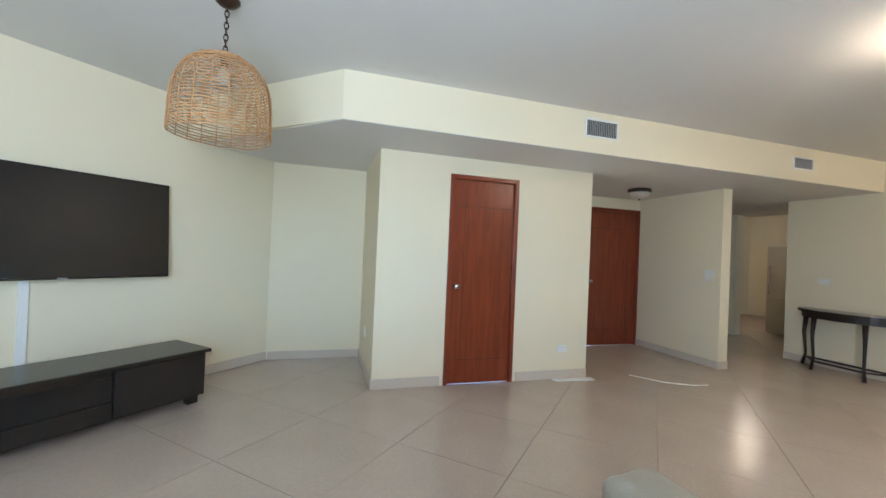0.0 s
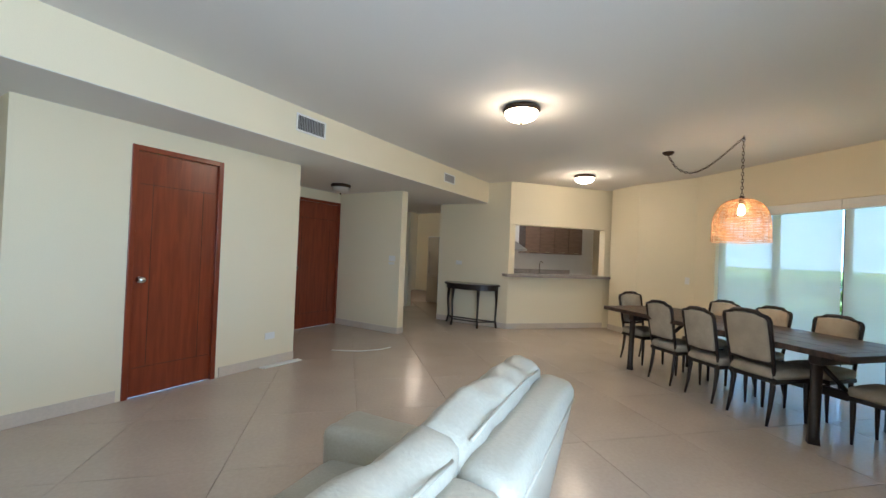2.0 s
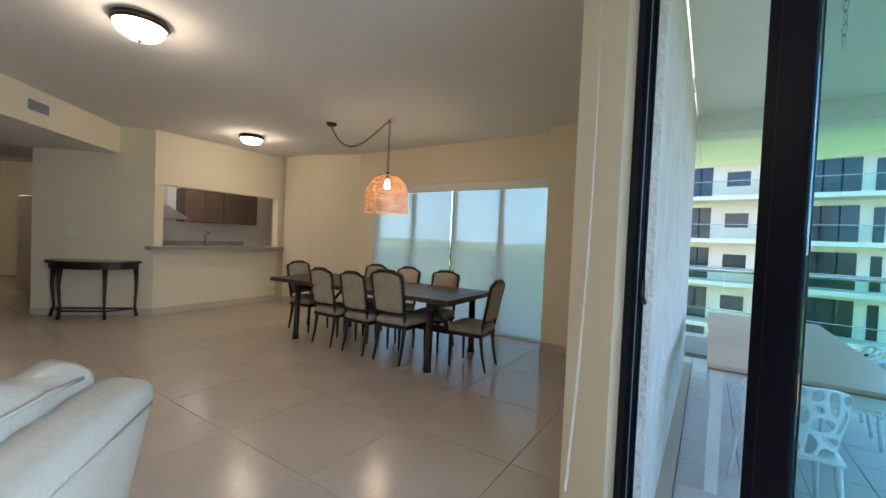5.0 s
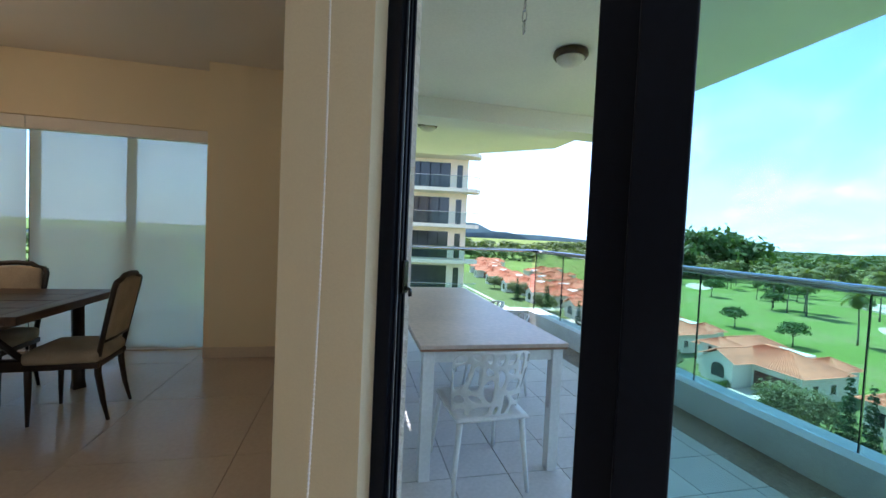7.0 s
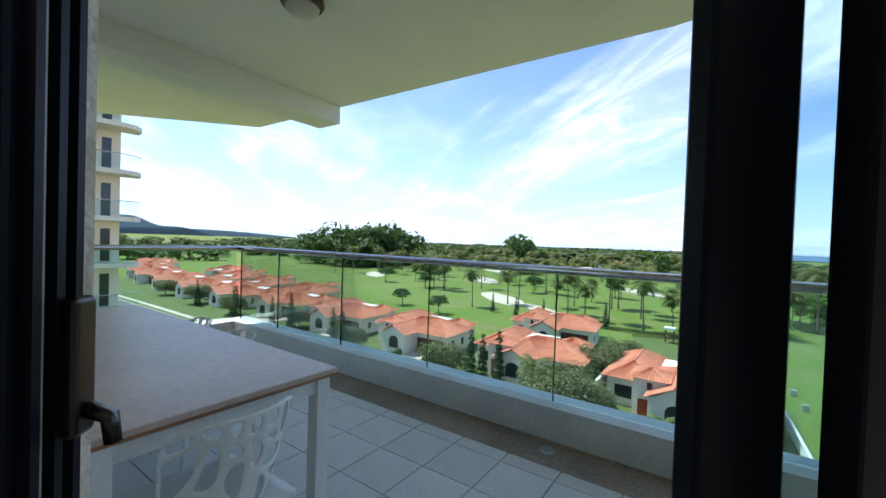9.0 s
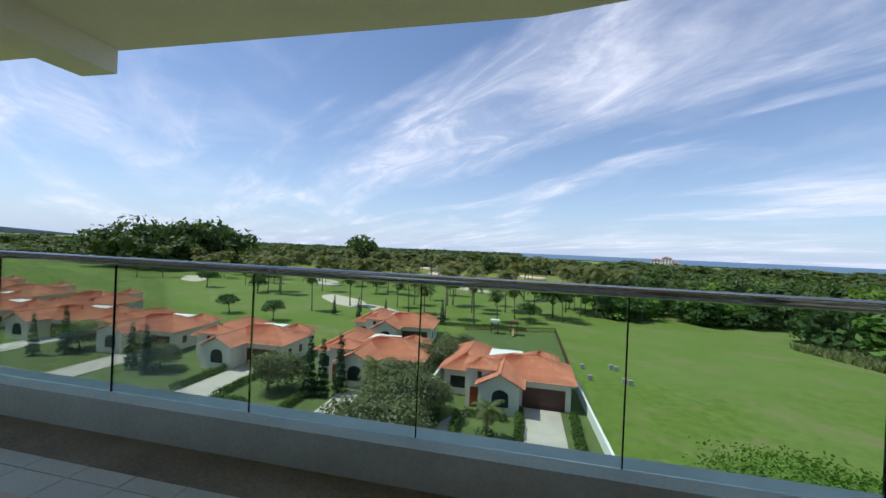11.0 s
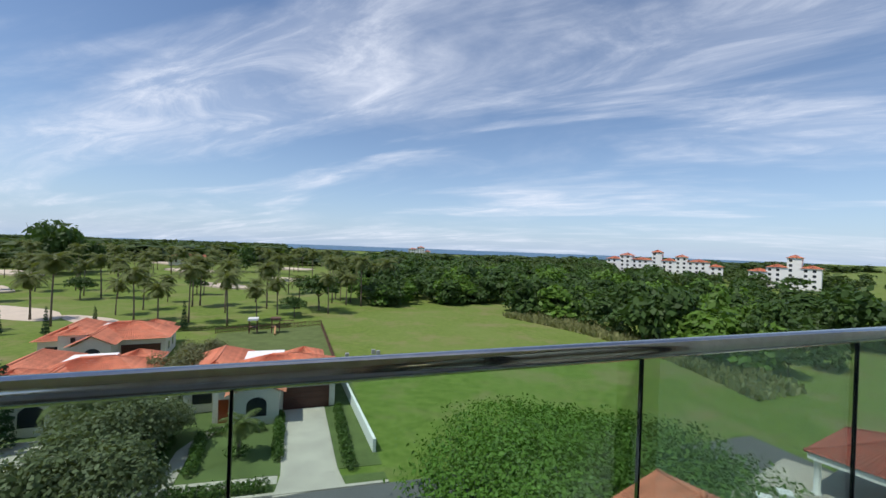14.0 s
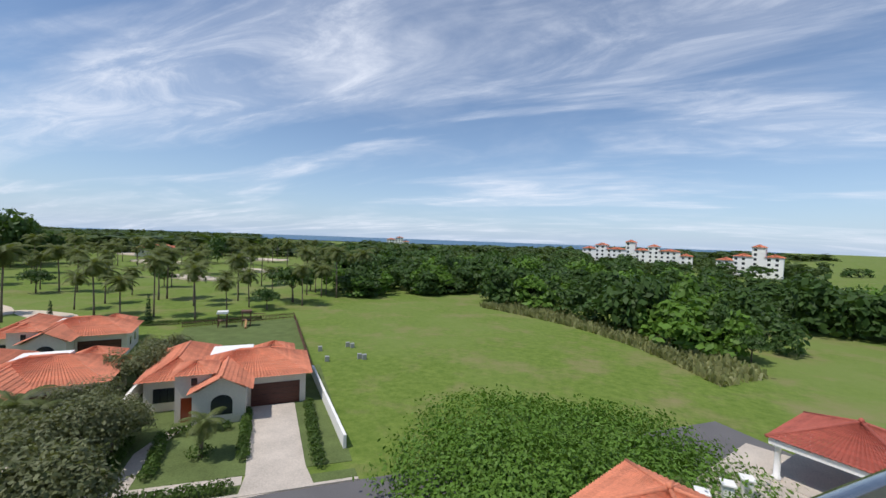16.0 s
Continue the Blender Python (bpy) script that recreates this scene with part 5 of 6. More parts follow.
def broad_tree(name, label, h, w, count, leaf, mat, seed, lumps=9, flatness=0.5, group="", trunk=True, low=0.45):
    """Trunk, limbs and a lumpy crown; stands at the local zero."""
    rn = random.Random(seed)
    t = thing(name, Matrix(), label, "tree", group)
    blobs = []
    for k in range(lumps):
        a, q = 2 * math.pi * k / lumps * 1.7 + rn.uniform(-0.4, 0.4), (0.15 + 0.85 * ((k + 0.5) / lumps) ** 0.6) * w * 0.34
        s = w * rn.uniform(0.15, 0.24)
        blobs.append((q * math.cos(a), q * math.sin(a), h * (low + (0.92 - low) * rn.uniform(0.35, 0.85)) - q * 0.10, s, s, s * flatness * 1.3))
    v, f = crown_arrays(blobs, count, leaf, seed)
    if trunk:
        bm = bmesh.new()
        tube_into(bm, [(0, 0, -0.2), (0.05 * w * 0.1, 0, h * 0.2), (0, 0.02 * w, h * 0.42)], [0.035 * h, 0.026 * h, 0.02 * h], 7)
        for b in blobs[:7]:
            tube_into(bm, [(0, 0.02 * w, h * 0.40), (b[0] * 0.5, b[1] * 0.5, h * 0.40 + (b[2] - h * 0.40) * 0.6), (b[0], b[1], b[2])], [0.015 * h, 0.010 * h, 0.004 * h], 5)
        part("trunk", bm, M_BARK, t)
    cr = new("crown", from_arrays("crown", v, f, mat))
    cr.parent = t
    return t


def palm_tree(h, seed, label="tall coconut palm with drooping fronds", fronds=19, spread=3.5, skirt=6):
    rn = random.Random(seed)
    t = thing("palm_tree", Matrix(), label, "tree", "palms")
    lean = rn.uniform(-0.5, 0.5)
    pts = [(lean * (k / 6) ** 2, 0.2 * lean * (k / 6), h * k / 6 - 0.1) for k in range(7)]
    bm = bmesh.new()
    tube_into(bm, pts, [0.20, 0.16, 0.14, 0.13, 0.12, 0.12, 0.13], 7)
    part("trunk", bm, M_BARK, t)
    vs, fs = [], []
    top = Vector(pts[-1])
    for k in range(fronds + skirt):
        az = 2.4 * k + rn.uniform(-0.2, 0.2)
        el = radians(65 - 75 * (k / fronds)) if k < fronds else radians(-35)
        ln = spread * rn.uniform(0.85, 1.1) * (1 if k < fronds else 0.7)
        d = Vector((math.cos(az), math.sin(az), 0))
        side = Vector((-d.y, d.x, 0))
        prev = top.copy()
        n = 8
        mid = [prev]
        for j in range(1, n + 1):
            e = el - radians(80) * (j / n) ** 1.4
            prev = prev + (d * math.cos(e) + Vector((0, 0, math.sin(e)))) * (ln / n)
            mid.append(prev)
        for j in range(n):
            w = 0.80 * math.sin(math.pi * (j + 0.9) / (n + 1.2)) * spread / 2.6
            for sg in (-1, 1):
                for half in (0.0, 0.33, 0.66):
                    p = mid[j].lerp(mid[j + 1], half)
                    q = mid[j].lerp(mid[j + 1], half + 0.38)
                    tip = p.lerp(q, 1.6) + side * sg * w + Vector((0, 0, -0.45 * w))
                    i = len(vs)
                    vs += [p[:], q[:], tip[:]]
                    fs.append((i, i + 1, i + 2))
    cr = new("crown", from_arrays("crown", vs, fs, M_PALM))
    cr.parent = t
    return t


def put(ob, p, scale=1.0, turn=0.0, label=""):
    c = copy_thing(ob, Matrix.Translation(p) @ pose(0, 0, 0, 0, 0, turn) @ Matrix.Scale(scale, 4))
    if label:
        c["label"] = label
    return c


rp = random.Random(21)
palms = [palm_tree(9.5, 1), palm_tree(8.0, 2), palm_tree(11, 3), palm_tree(7.0, 4, fronds=20, spread=3.0)]
spots = [(17, 95), (12, 101), (25, 100), (30, 98), (36, 104), (8, 108), (20, 112), (3, 118), (-4, 108), (42, 112), (48, 100), (55, 108), (60, 96), (-10, 122), (-14, 120), (-12, 128), (28, 125), (15, 130)]
spots += [(a, b) for a, b in ((rp.uniform(-30, 190), rp.uniform(110, 330)) for _ in range(170)) if b > 100 + 0.2 * abs(a)]
for k, (a, b) in enumerate(spots):
    src = palms[k % 4]
    m = Matrix.Translation(st2(a, b, 0.0)) @ pose(0, 0, 0, 0, 0, rp.uniform(0, 360)) @ Matrix.Scale(rp.uniform(0.85, 1.2), 4)
    if k < 4:
        src.matrix_basis = m
    else:
        copy_thing(src, m)

golf_tree = broad_tree("broadleaf_tree", "spreading broadleaf tree on the golf course", 9, 12, 1500, 0.42, M_LEAFDK, 5, 9, 0.55, "golf course trees")
golf_tree.matrix_basis = Matrix.Translation(st2(-2, 114))
for k, (a, b, s) in enumerate(((4, 104, 0.55), (34, 150, 0.6), (60, 140, 0.7), (110, 150, 0.6), (85, 200, 0.8), (-8, 135, 0.8), (150, 190, 1.0), (60, 80, 0.5), (75, 84, 0.5), (70, 290, 1.0), (-2, 340, 1.6), (20, 300, 0.9), (95, 120, 0.6), (120, 125, 0.7))):
    copy_thing(golf_tree, Matrix.Translation(st2(a, b)) @ pose(0, 0, 0, 0, 0, 40 * k) @ Matrix.Scale(s, 4))


def many_trees(name, label, places, mat, per, leaf, seed):
    """Woodland beyond counting: one mesh of many lumpy crowns."""
    r = random.Random(seed)
    kinds = []
    for q in range(5):
        rn = random.Random(seed + q)
        blobs = [(rn.uniform(-0.33, 0.33), rn.uniform(-0.33, 0.33), rn.uniform(0.40, 0.78), *(3 * [rn.uniform(0.17, 0.30)])) for _ in range(7)] + [(0, 0, 0.2, 0.36, 0.36, 0.26)]
        kinds.append(crown_arrays(blobs, per, leaf, seed + q))
    vs, fs, n = [], [], 0
    for k, (x, y, w, h) in enumerate(places):
        v, f = kinds[k % 5]
        a = r.uniform(0, 6.28)
        c, s = math.cos(a), math.sin(a)
        p = np.stack([(v[:, 0] * c - v[:, 1] * s) * w + x, (v[:, 0] * s + v[:, 1] * c) * w + y, v[:, 2] * h + GROUND - 0.2], 1)
        vs.append(p)
        fs.append(f + n)
        n += len(p)
    return tagged(new(name, from_arrays(name, np.concatenate(vs), np.concatenate(fs), mat)), label, "woodland", "", "stuff")


def scatter(n, a0, a1, b0, b1, test, w, h, seed):
    r = random.Random(seed)
    out = []
    while len(out) < n:
        a, b = r.uniform(a0, a1), r.uniform(b0, b1)
        if test(a, b):
            p = st2(a, b)
            s = r.uniform(0.7, 1.3)
            out.append((p.x, p.y, r.uniform(*w) * s, r.uniform(*h) * s))
    return out


near_wood = scatter(300, -150, -14, 40, 175, lambda a, b: (a < -62 and 42 < b < 100) or (b >= 96 and a < -52) or (b > 118 and a < -17), (7, 12), (6.5, 10.5), 1)
many_trees("woodland_near", "dense dark green tropical woodland beside the field", near_wood[::2] + near_wood[1::4], M_LEAFDK, 560, 0.075, 40)
many_trees("woodland_light", "lighter green trees in the woodland", near_wood[3::4], M_LEAFLT, 560, 0.075, 43)
mid_wood = scatter(420, -420, -20, 150, 520, lambda a, b: a < -20 - (b - 150) * 0.05, (9, 16), (6, 10), 2)
many_trees("woodland_middle", "dark green tropical woodland in the distance", mid_wood[::2], M_LEAFDK, 220, 0.11, 50)
many_trees("woodland_middle_light", "mixed green woodland in the distance", mid_wood[1::2], M_LEAF, 220, 0.11, 55)
far_wood = scatter(900, -1100, 900, 330, 1500, lambda a, b: b > 330 + 0.1 * abs(a) and (a > 40 or a < -1.05 * b or b < 560), (22, 50), (7, 13), 3)
many_trees("woodland_far", "tree belts along the far edge of the golf course", far_wood, M_LEAF, 120, 0.14, 60)
side_wood = scatter(160, 120, 520, 60, 330, lambda a, b: b > 170 or a > 260, (10, 22), (7, 13), 4)
many_trees("woodland_side", "tree belts on the golf course", side_wood, M_LEAF, 160, 0.12, 70)
behind_wood = scatter(220, 60, 420, -260, 40, lambda a, b: b < 0.4 * (a - 90), (10, 18), (6, 9), 6)
many_trees("woodland_north", "green woodland seen beyond the dining window", behind_wood, M_LEAF, 130, 0.13, 90)
clump = scatter(22, 188, 236, 172, 246, lambda a, b: True, (18, 26), (21, 27), 7) + scatter(7, 98, 120, 225, 250, lambda a, b: True, (14, 19), (21, 26), 8) + scatter(1, 33, 34, 257, 259, lambda a, b: True, (17, 18), (23, 24), 9)
many_trees("woodland_clump", "tall dark clump of trees on the golf course", clump, M_LEAFDK, 420, 0.07, 80)

# tall dry grass along the wood
r_ = rng(9)
npt = 5200
aa = -49 - 11 * r_.rand(npt) ** 1.5 - 0
bb = 36 + 62 * r_.rand(npt)
aa = aa - 8 * np.sin(np.clip((bb - 30) / 66, 0, 1) * np.pi)
base = np.stack([U2.x * aa + V2.x * bb, U2.y * aa + V2.y * bb, np.full(npt, GROUND - 0.1)], 1)
hh = 0.4 + 1.1 * r_.rand(npt)
lean = r_.normal(size=(npt, 2)) * 0.3
ang = r_.rand(npt) * 6.28
wv = np.stack([np.cos(ang), np.sin(ang), 0 * ang], 1) * 0.28
tip = base + np.stack([lean[:, 0], lean[:, 1], hh], 1)
gv = np.stack([base - wv, base + wv, tip + wv * 0.5, tip - wv * 0.7], 1).reshape(-1, 3)
tagged(new("tall_grass", from_arrays("tall_grass", gv, np.arange(4 * npt).reshape(-1, 4), M_REED)), "tall dry grass along the edge of the wood", "grass", "", "stuff")

# the big spreading tree beside the street and the bushy trees before the houses
big = broad_tree("rain_tree", "wide flat-topped green tree beside the street", 2.5, 29, 46000, 0.17, M_LEAFLT, 8, 64, 0.20, low=0.35)
big.matrix_basis = Matrix.Translation((7.0, -31.5, GROUND))
bush = broad_tree("shrub_tree", "bushy olive-green flowering tree before the houses", 6.0, 9.5, 11000, 0.16, M_LEAFOL, 9, 20, 0.8, "front garden trees", low=0.2)
bush.matrix_basis = Matrix.Translation(st2(15.2, 31.2))
for a, b, s, q in ((16.5, 38.5, 0.9, 60), (14.2, 42.0, 0.65, 120), (17.5, 46, 0.7, 200), (33, 40.5, 0.75, 20), (16.2, 56, 0.8, 80), (52, 41, 0.6, 10), (15.5, 64, 0.7, 33), (71, 44, 0.7, 50), (92, 42, 0.7, 15), (112, 43, 0.8, 75), (132, 43, 0.7, 140)):
    copy_thing(bush, Matrix.Translation(st2(a, b + (bend(a) if a > 20 else 0))) @ pose(0, 0, 0, 0, 0, q) @ Matrix.Scale(s, 4))
lone = copy_thing(golf_tree, Matrix.Translation(st2(-68, 42)) @ Matrix.Scale(0.5, 4))


def cypress(seed):
    t = thing("cypress_tree", Matrix(), "slim dark green cypress", "tree", "cypresses")
    blobs = [(0, 0, 0.6 + k * 0.85, 0.95 - 0.10 * k, 0.95 - 0.10 * k, 0.75) for k in range(8)]
    v, f = crown_arrays(blobs, 1500, 0.14, seed, 0.7)
    cr = new("crown", from_arrays("crown", v, f, M_CYPRESS))
    cr.parent = t
    part("trunk", tube([(0, 0, -0.1), (0, 0, 1.0)], 0.1, 6), M_BARK, t)
    return t


cy = cypress(4)
cy.matrix_basis = Matrix.Translation(st2(28.6, 43.0))
for a, b, s in ((27.2, 43.4, 0.95), (25.8, 45.0, 1.0), (52, 43, 0.9), (55.5, 44, 0.9), (70, 46, 1.0), (73, 44, 0.85), (88, 45, 1.0), (91, 46, 0.9), (108, 46, 0.9), (45, 92, 0.7), (52, 93, 0.7), (38, 92, 0.7), (24, 92, 0.8)):
    copy_thing(cy, Matrix.Translation(st2(a, b)) @ Matrix.Scale(s, 4))


def hedge(p, q, w=0.9, h=0.8, seed=1, label="clipped green hedge along the drive"):
    ln = (q - p).length
    n = max(2, int(ln / (w * 0.55)))
    rn = random.Random(seed)
    blobs = []
    for k in range(n):
        c = p.lerp(q, (k + 0.5) / n)
        blobs.append((c.x - p.x + rn.uniform(-.08, .08), c.y - p.y + rn.uniform(-.08, .08), h * 0.42, w * 0.52, w * 0.52, h * 0.58 * rn.uniform(0.85, 1.15)))
    v, f = crown_arrays(blobs, int(230 * ln * w), 0.11, seed, 0.3, 0.75)
    ob = tagged(new("hedge", from_arrays("hedge", v, f, M_HEDGE)), label, "hedge", "garden hedges")
    ob.location = (p.x, p.y, GROUND + 0.03)
    return ob


for k, (a0, b0, a1, b1) in enumerate(((4.5, 37.0, 4.7, 46.2), (-0.9, 34.2, -1.0, 46.5), (5.0, 33.3, 11.5, 34.0), (10.6, 36.5, 11.0, 43.0), (13.2, 35.5, 13.4, 43), (6.0, 43.3, 10.6, 43.4), (17, 36.6, 22.4, 37.4), (29, 38.2, 29, 46), (33.5, 38.4, 38, 38.8), (44, 39.5, 44, 48), (38, 39.5, 38.2, 48), (5, 92.5, 34, 91))):
    hedge(st2(a0, b0), st2(a1, b1), 0.95, 0.85, k + 3)
solid_bush = hedge(st2(7.3, 38.6), st2(8.0, 39.0), 1.6, 1.0, 77, "round clipped bush in the front lawn")
garden_palm = palm_tree(3.0, 8, "young garden palm in the front lawn", 16, 1.9, 3)
garden_palm.matrix_basis = Matrix.Translation(st2(7.6, 38.8))
for a, b, s in ((19.5, 42, 1.2), (21, 43.5, 1.4), (34, 43, 1.2), (56, 45, 1.2), (-22.0, 20.5, 0.7), (-20.5, 21.5, 0.6)):
    copy_thing(garden_palm, Matrix.Translation(st2(a, b)) @ Matrix.Scale(s, 4))


# ---- houses ----
def roof_slope(bm, e0, e1, r1, r0, pitch=0.32, row=0.42):
    """A slope of barrel tiles between an eave e0-e1 and a ridge r0-r1, the courses stepped."""
    e0, e1, r0, r1 = (Vector(p) for p in (e0, e1, r0, r1))
    width = (e1 - e0).length
    rise = max((r0 - e0).length, (r1 - e1).length)
    cols, rows = max(2, int(width / pitch)), max(2, int(rise / row))
    nrm = (e1 - e0).cross(r0 - e0 if (r0 - e0).length > 0.1 else r1 - e0).normalized()
    if nrm.z < 0:
        nrm = -nrm
    for j in range(rows):
        t0, t1 = j / rows, (j + 1) / rows + 0.02
        lines = []
        for t, lift in ((t0, 0.07), (t1, 0.015)):
            a, b = e0.lerp(r0, t), e1.lerp(r1, t)
            lines.append([(a.lerp(b, i / (cols * 3)) + nrm * (lift + (0.075 if i % 3 == 1 else 0.06 if i % 3 == 2 else 0.0))) for i in range(cols * 3 + 1)])
        v0, v1 = [bm.verts.new(p) for p in lines[0]], [bm.verts.new(p) for p in lines[1]]
        for i in range(cols * 3):
            bm.faces.new((v0[i], v0[i + 1], v1[i + 1], v1[i]))


def hip_roof(bm, x0, y0, x1, y1, z, h, ov=0.6, gable=()):
    """Slopes over a rectangle; the ridge runs along the longer side. gable: ends ('lo', 'hi') left upright."""
    x0, y0, x1, y1 = x0 - ov, y0 - ov, x1 + ov, y1 + ov
    w, d = x1 - x0, y1 - y0
    if w >= d:
        in0, in1 = (0 if "lo" in gable else d / 2), (0 if "hi" in gable else d / 2)
        a, b = (x0 + in0, (y0 + y1) / 2, z + h), (x1 - in1, (y0 + y1) / 2, z + h)
        roof_slope(bm, (x0, y0, z), (x1, y0, z), b, a)
        roof_slope(bm, (x1, y1, z), (x0, y1, z), a, b)
        if in1:
            roof_slope(bm, (x1, y0, z), (x1, y1, z), b, b)
        if in0:
            roof_slope(bm, (x0, y1, z), (x0, y0, z), a, a)
    else:
        in0, in1 = (0 if "lo" in gable else w / 2), (0 if "hi" in gable else w / 2)
        a, b = ((x0 + x1) / 2, y0 + in0, z + h), ((x0 + x1) / 2, y1 - in1, z + h)
        roof_slope(bm, (x0, y1, z), (x0, y0, z), a, b)
        roof_slope(bm, (x1, y0, z), (x1, y1, z), b, a)
        if in0:
            roof_slope(bm, (x0, y0, z), (x1, y0, z), a, a)
        if in1:
            roof_slope(bm, (x1, y1, z), (x0, y1, z), b, b)
    for p, q in ((a, b),):
        if (Vector(p) - Vector(q)).length > 0.1:
            tube_into(bm, [(p[0], p[1], p[2] + 0.05), (q[0], q[1], q[2] + 0.05)], 0.14, 6)


def house(m, label):
    """Local x along the street, y away from it; the garage stands at the low x end."""
    hs = thing("house", m, label, "house", "villas along the street")
    for k, (x0, y0, x1, y1, z) in enumerate(((-0.6, 1.6, 5.0, 9.5, 3.1), (5.001, -1.6, 9.4, 9.0, 3.2), (9.401, 3.0, 14.2, 14.5, 3.1), (0.6, 9.501, 4.6, 13.5, 3.0), (8.0, -0.2, 11.0, 2.99, 4.4))):
        part("wall", box(x0, y0, -0.5, x1, y1, z), M_HOUSE, hs)
    rf = bmesh.new()
    hip_roof(rf, -0.6, 1.6, 10.0, 9.2, 3.1, 1.9)
    part("roof", rf, M_ROOF, hs, "orange-red barrel tile roof")
    rf = bmesh.new()
    hip_roof(rf, 4.9, -1.6, 9.2, 5.5, 3.15, 1.35, 0.5, ("lo", "hi"))
    part("roof", rf, M_ROOF, hs, "orange-red barrel tile gable")
    gb = bmesh.new()
    gv_ = [gb.verts.new(p) for p in ((4.9, -1.59, 3.1), (9.2, -1.59, 3.1), (7.05, -1.59, 4.35), (4.9, -1.3, 3.1), (9.2, -1.3, 3.1), (7.05, -1.3, 4.35))]
    for q in ((0, 1, 2), (5, 4, 3), (0, 2, 5, 3), (1, 4, 5, 2), (0, 3, 4, 1)):
        gb.faces.new([gv_[k] for k in q])
    part("gable", gb, M_HOUSE, hs)
    rf = bmesh.new()
    hip_roof(rf, 9.4, 3.0, 14.2, 14.5, 3.1, 1.5)
    part("roof", rf, M_ROOF, hs, "orange-red barrel tile roof")
    rf = bmesh.new()
    hip_roof(rf, 0.6, 9.5, 4.6, 13.5, 3.0, 1.2, 0.5)
    part("roof", rf, M_ROOF, hs, "orange-red barrel tile roof")
    rf = bmesh.new()
    hip_roof(rf, 8.0, -0.2, 11.0, 3.2, 4.4, 0.8, 0.4)
    part("roof", rf, M_ROOF, hs, "orange-red barrel tile roof of the entrance tower")
    part("flat_roof", box(5.0, 9.2, 2.9, 9.4, 13.0, 3.6), M_WHITEWALL, hs, "white flat roof")
    gd = part("garage_door", box(0.0, 1.54, 0.0, 4.7, 1.60, 2.35), M_GARAGE, hs, "dark red-brown boarded garage door")
    for z in (0.58, 1.17, 1.76):
        part("board_joint", box(0.02, 1.532, z, 4.68, 1.541, z + 0.02), M_BLACK, gd)
    arch = [(6.1, 0.9), (7.9, 0.9), (7.9, 2.0)] + [(7.0 + 0.9 * math.cos(t), 2.0 + 0.75 * math.sin(t)) for t in (math.pi * k / 10 for k in range(1, 10))] + [(6.1, 2.0)]
    ab = bmesh.new()
    f1 = [ab.verts.new((x, -1.63, z)) for x, z in arch]
    f2 = [ab.verts.new((x, -1.57, z)) for x, z in arch]
    ab.faces.new(f1)
    for k in range(len(arch)):
        ab.faces.new((f1[k], f1[(k + 1) % len(arch)], f2[(k + 1) % len(arch)], f2[k]))
    part("window", ab, M_DARKGLASS, hs, "arched dark front window")
    part("front_door", box(9.5, -0.26, 0.05, 10.5, -0.18, 2.3), M_DOOR, hs, "red-brown front door")
    part("tower_window", box(9.2, -0.24, 3.4, 9.7, -0.19, 4.1), M_DARKGLASS, hs)
    w = part("window", box(11.6, 2.95, 0.9, 13.4, 3.02, 2.3), M_DARKGLASS, hs)
    for x in (12.2, 12.8):
        part("mullion", box(x - 0.03, 2.93, 0.9, x + 0.03, 2.949, 2.3), M_ALU, w)
    for y in (3.5, 6.5):
        part("side_window", box(-0.64, y, 1.0, -0.58, y + 0.8, 2.1), M_DARKGLASS, hs)
    for y in (5.5, 8.0, 11.0):
        part("side_window", box(14.18, y, 1.0, 14.24, y + 0.8, 2.1), M_DARKGLASS, hs)
    for o in hs.children_recursive:
        o.data.transform(Matrix.Diagonal((-1, 1, 1, 1)))
        o.data.flip_normals()
    return hs


def street_pose(a, b, turn=0.0):
    """Local x along the street, y away from our building."""
    p = st2(a, b)
    m = Matrix(((-U2.x, V2.x, 0, p.x), (-U2.y, V2.y, 0, p.y), (0, 0, 1, p.z), (0, 0, 0, 1)))
    return m @ pose(0, 0, 0, 0, 0, turn)


villa = house(street_pose(-0.2, 46.2), "cream villa with terracotta tile roof and dark garage door")
slots = [(18.0, 49.0, 3), (38.5, 49.5, 3), (58, 50.5, 4), (78, 51, 2), (98, 50, 0), (118, 50, -2), (138, 51, -3), (160, 53, -4), (182, 57, -6), (204, 64, -8), (226, 74, -10), (22, 70, 5), (104, 76, 186), (128, 78, 188), (152, 82, 190), (178, 90, 195)]
for a, b, q in slots:
    copy_thing(villa, street_pose(a, b, q))
for k, (a, w) in enumerate(((0.0, 4.2), (17.6, 4.6), (22.6, 3.0), (38.7, 4.6), (58.5, 4.6), (78.6, 4.6))):
    far = (47.6, 51, 46, 51.5, 52.5, 53)[k]
    flat("driveway", [st2(a - 0.4, 32.25 + bend(a)), st2(a + w + 0.4, 32.25 + bend(a)), st2(a + w, 35 + bend(a)), st2(a + w + 0.3, far), st2(a + 0.3, far), st2(a, 35 + bend(a))], 0.085, M_DRIVE, "pale concrete driveway")
flat("path", [st2(11.5, 34.7), st2(12.7, 34.7), st2(12.5, 41), st2(10.7, 45), st2(9.6, 45), st2(11.3, 41)], 0.075, M_DRIVE, "pale concrete garden path")
garden_wall = solid("garden_wall", prism([(p.x, p.y) for p in (st2(-3.35, 36.5), st2(-3.1, 36.5), st2(-2.1, 56), st2(-2.35, 56))], GROUND - 0.3, GROUND + 1.2), M_WHITEWALL, "low white garden wall beside the field", "wall")
garden_wall = solid("garden_wall", prism([(p.x, p.y) for p in (st2(15.3, 44), st2(15.6, 44), st2(16.0, 62), st2(15.7, 62))], GROUND - 0.3, GROUND + 1.6), M_WHITEWALL, "white garden wall between two villas", "wall")

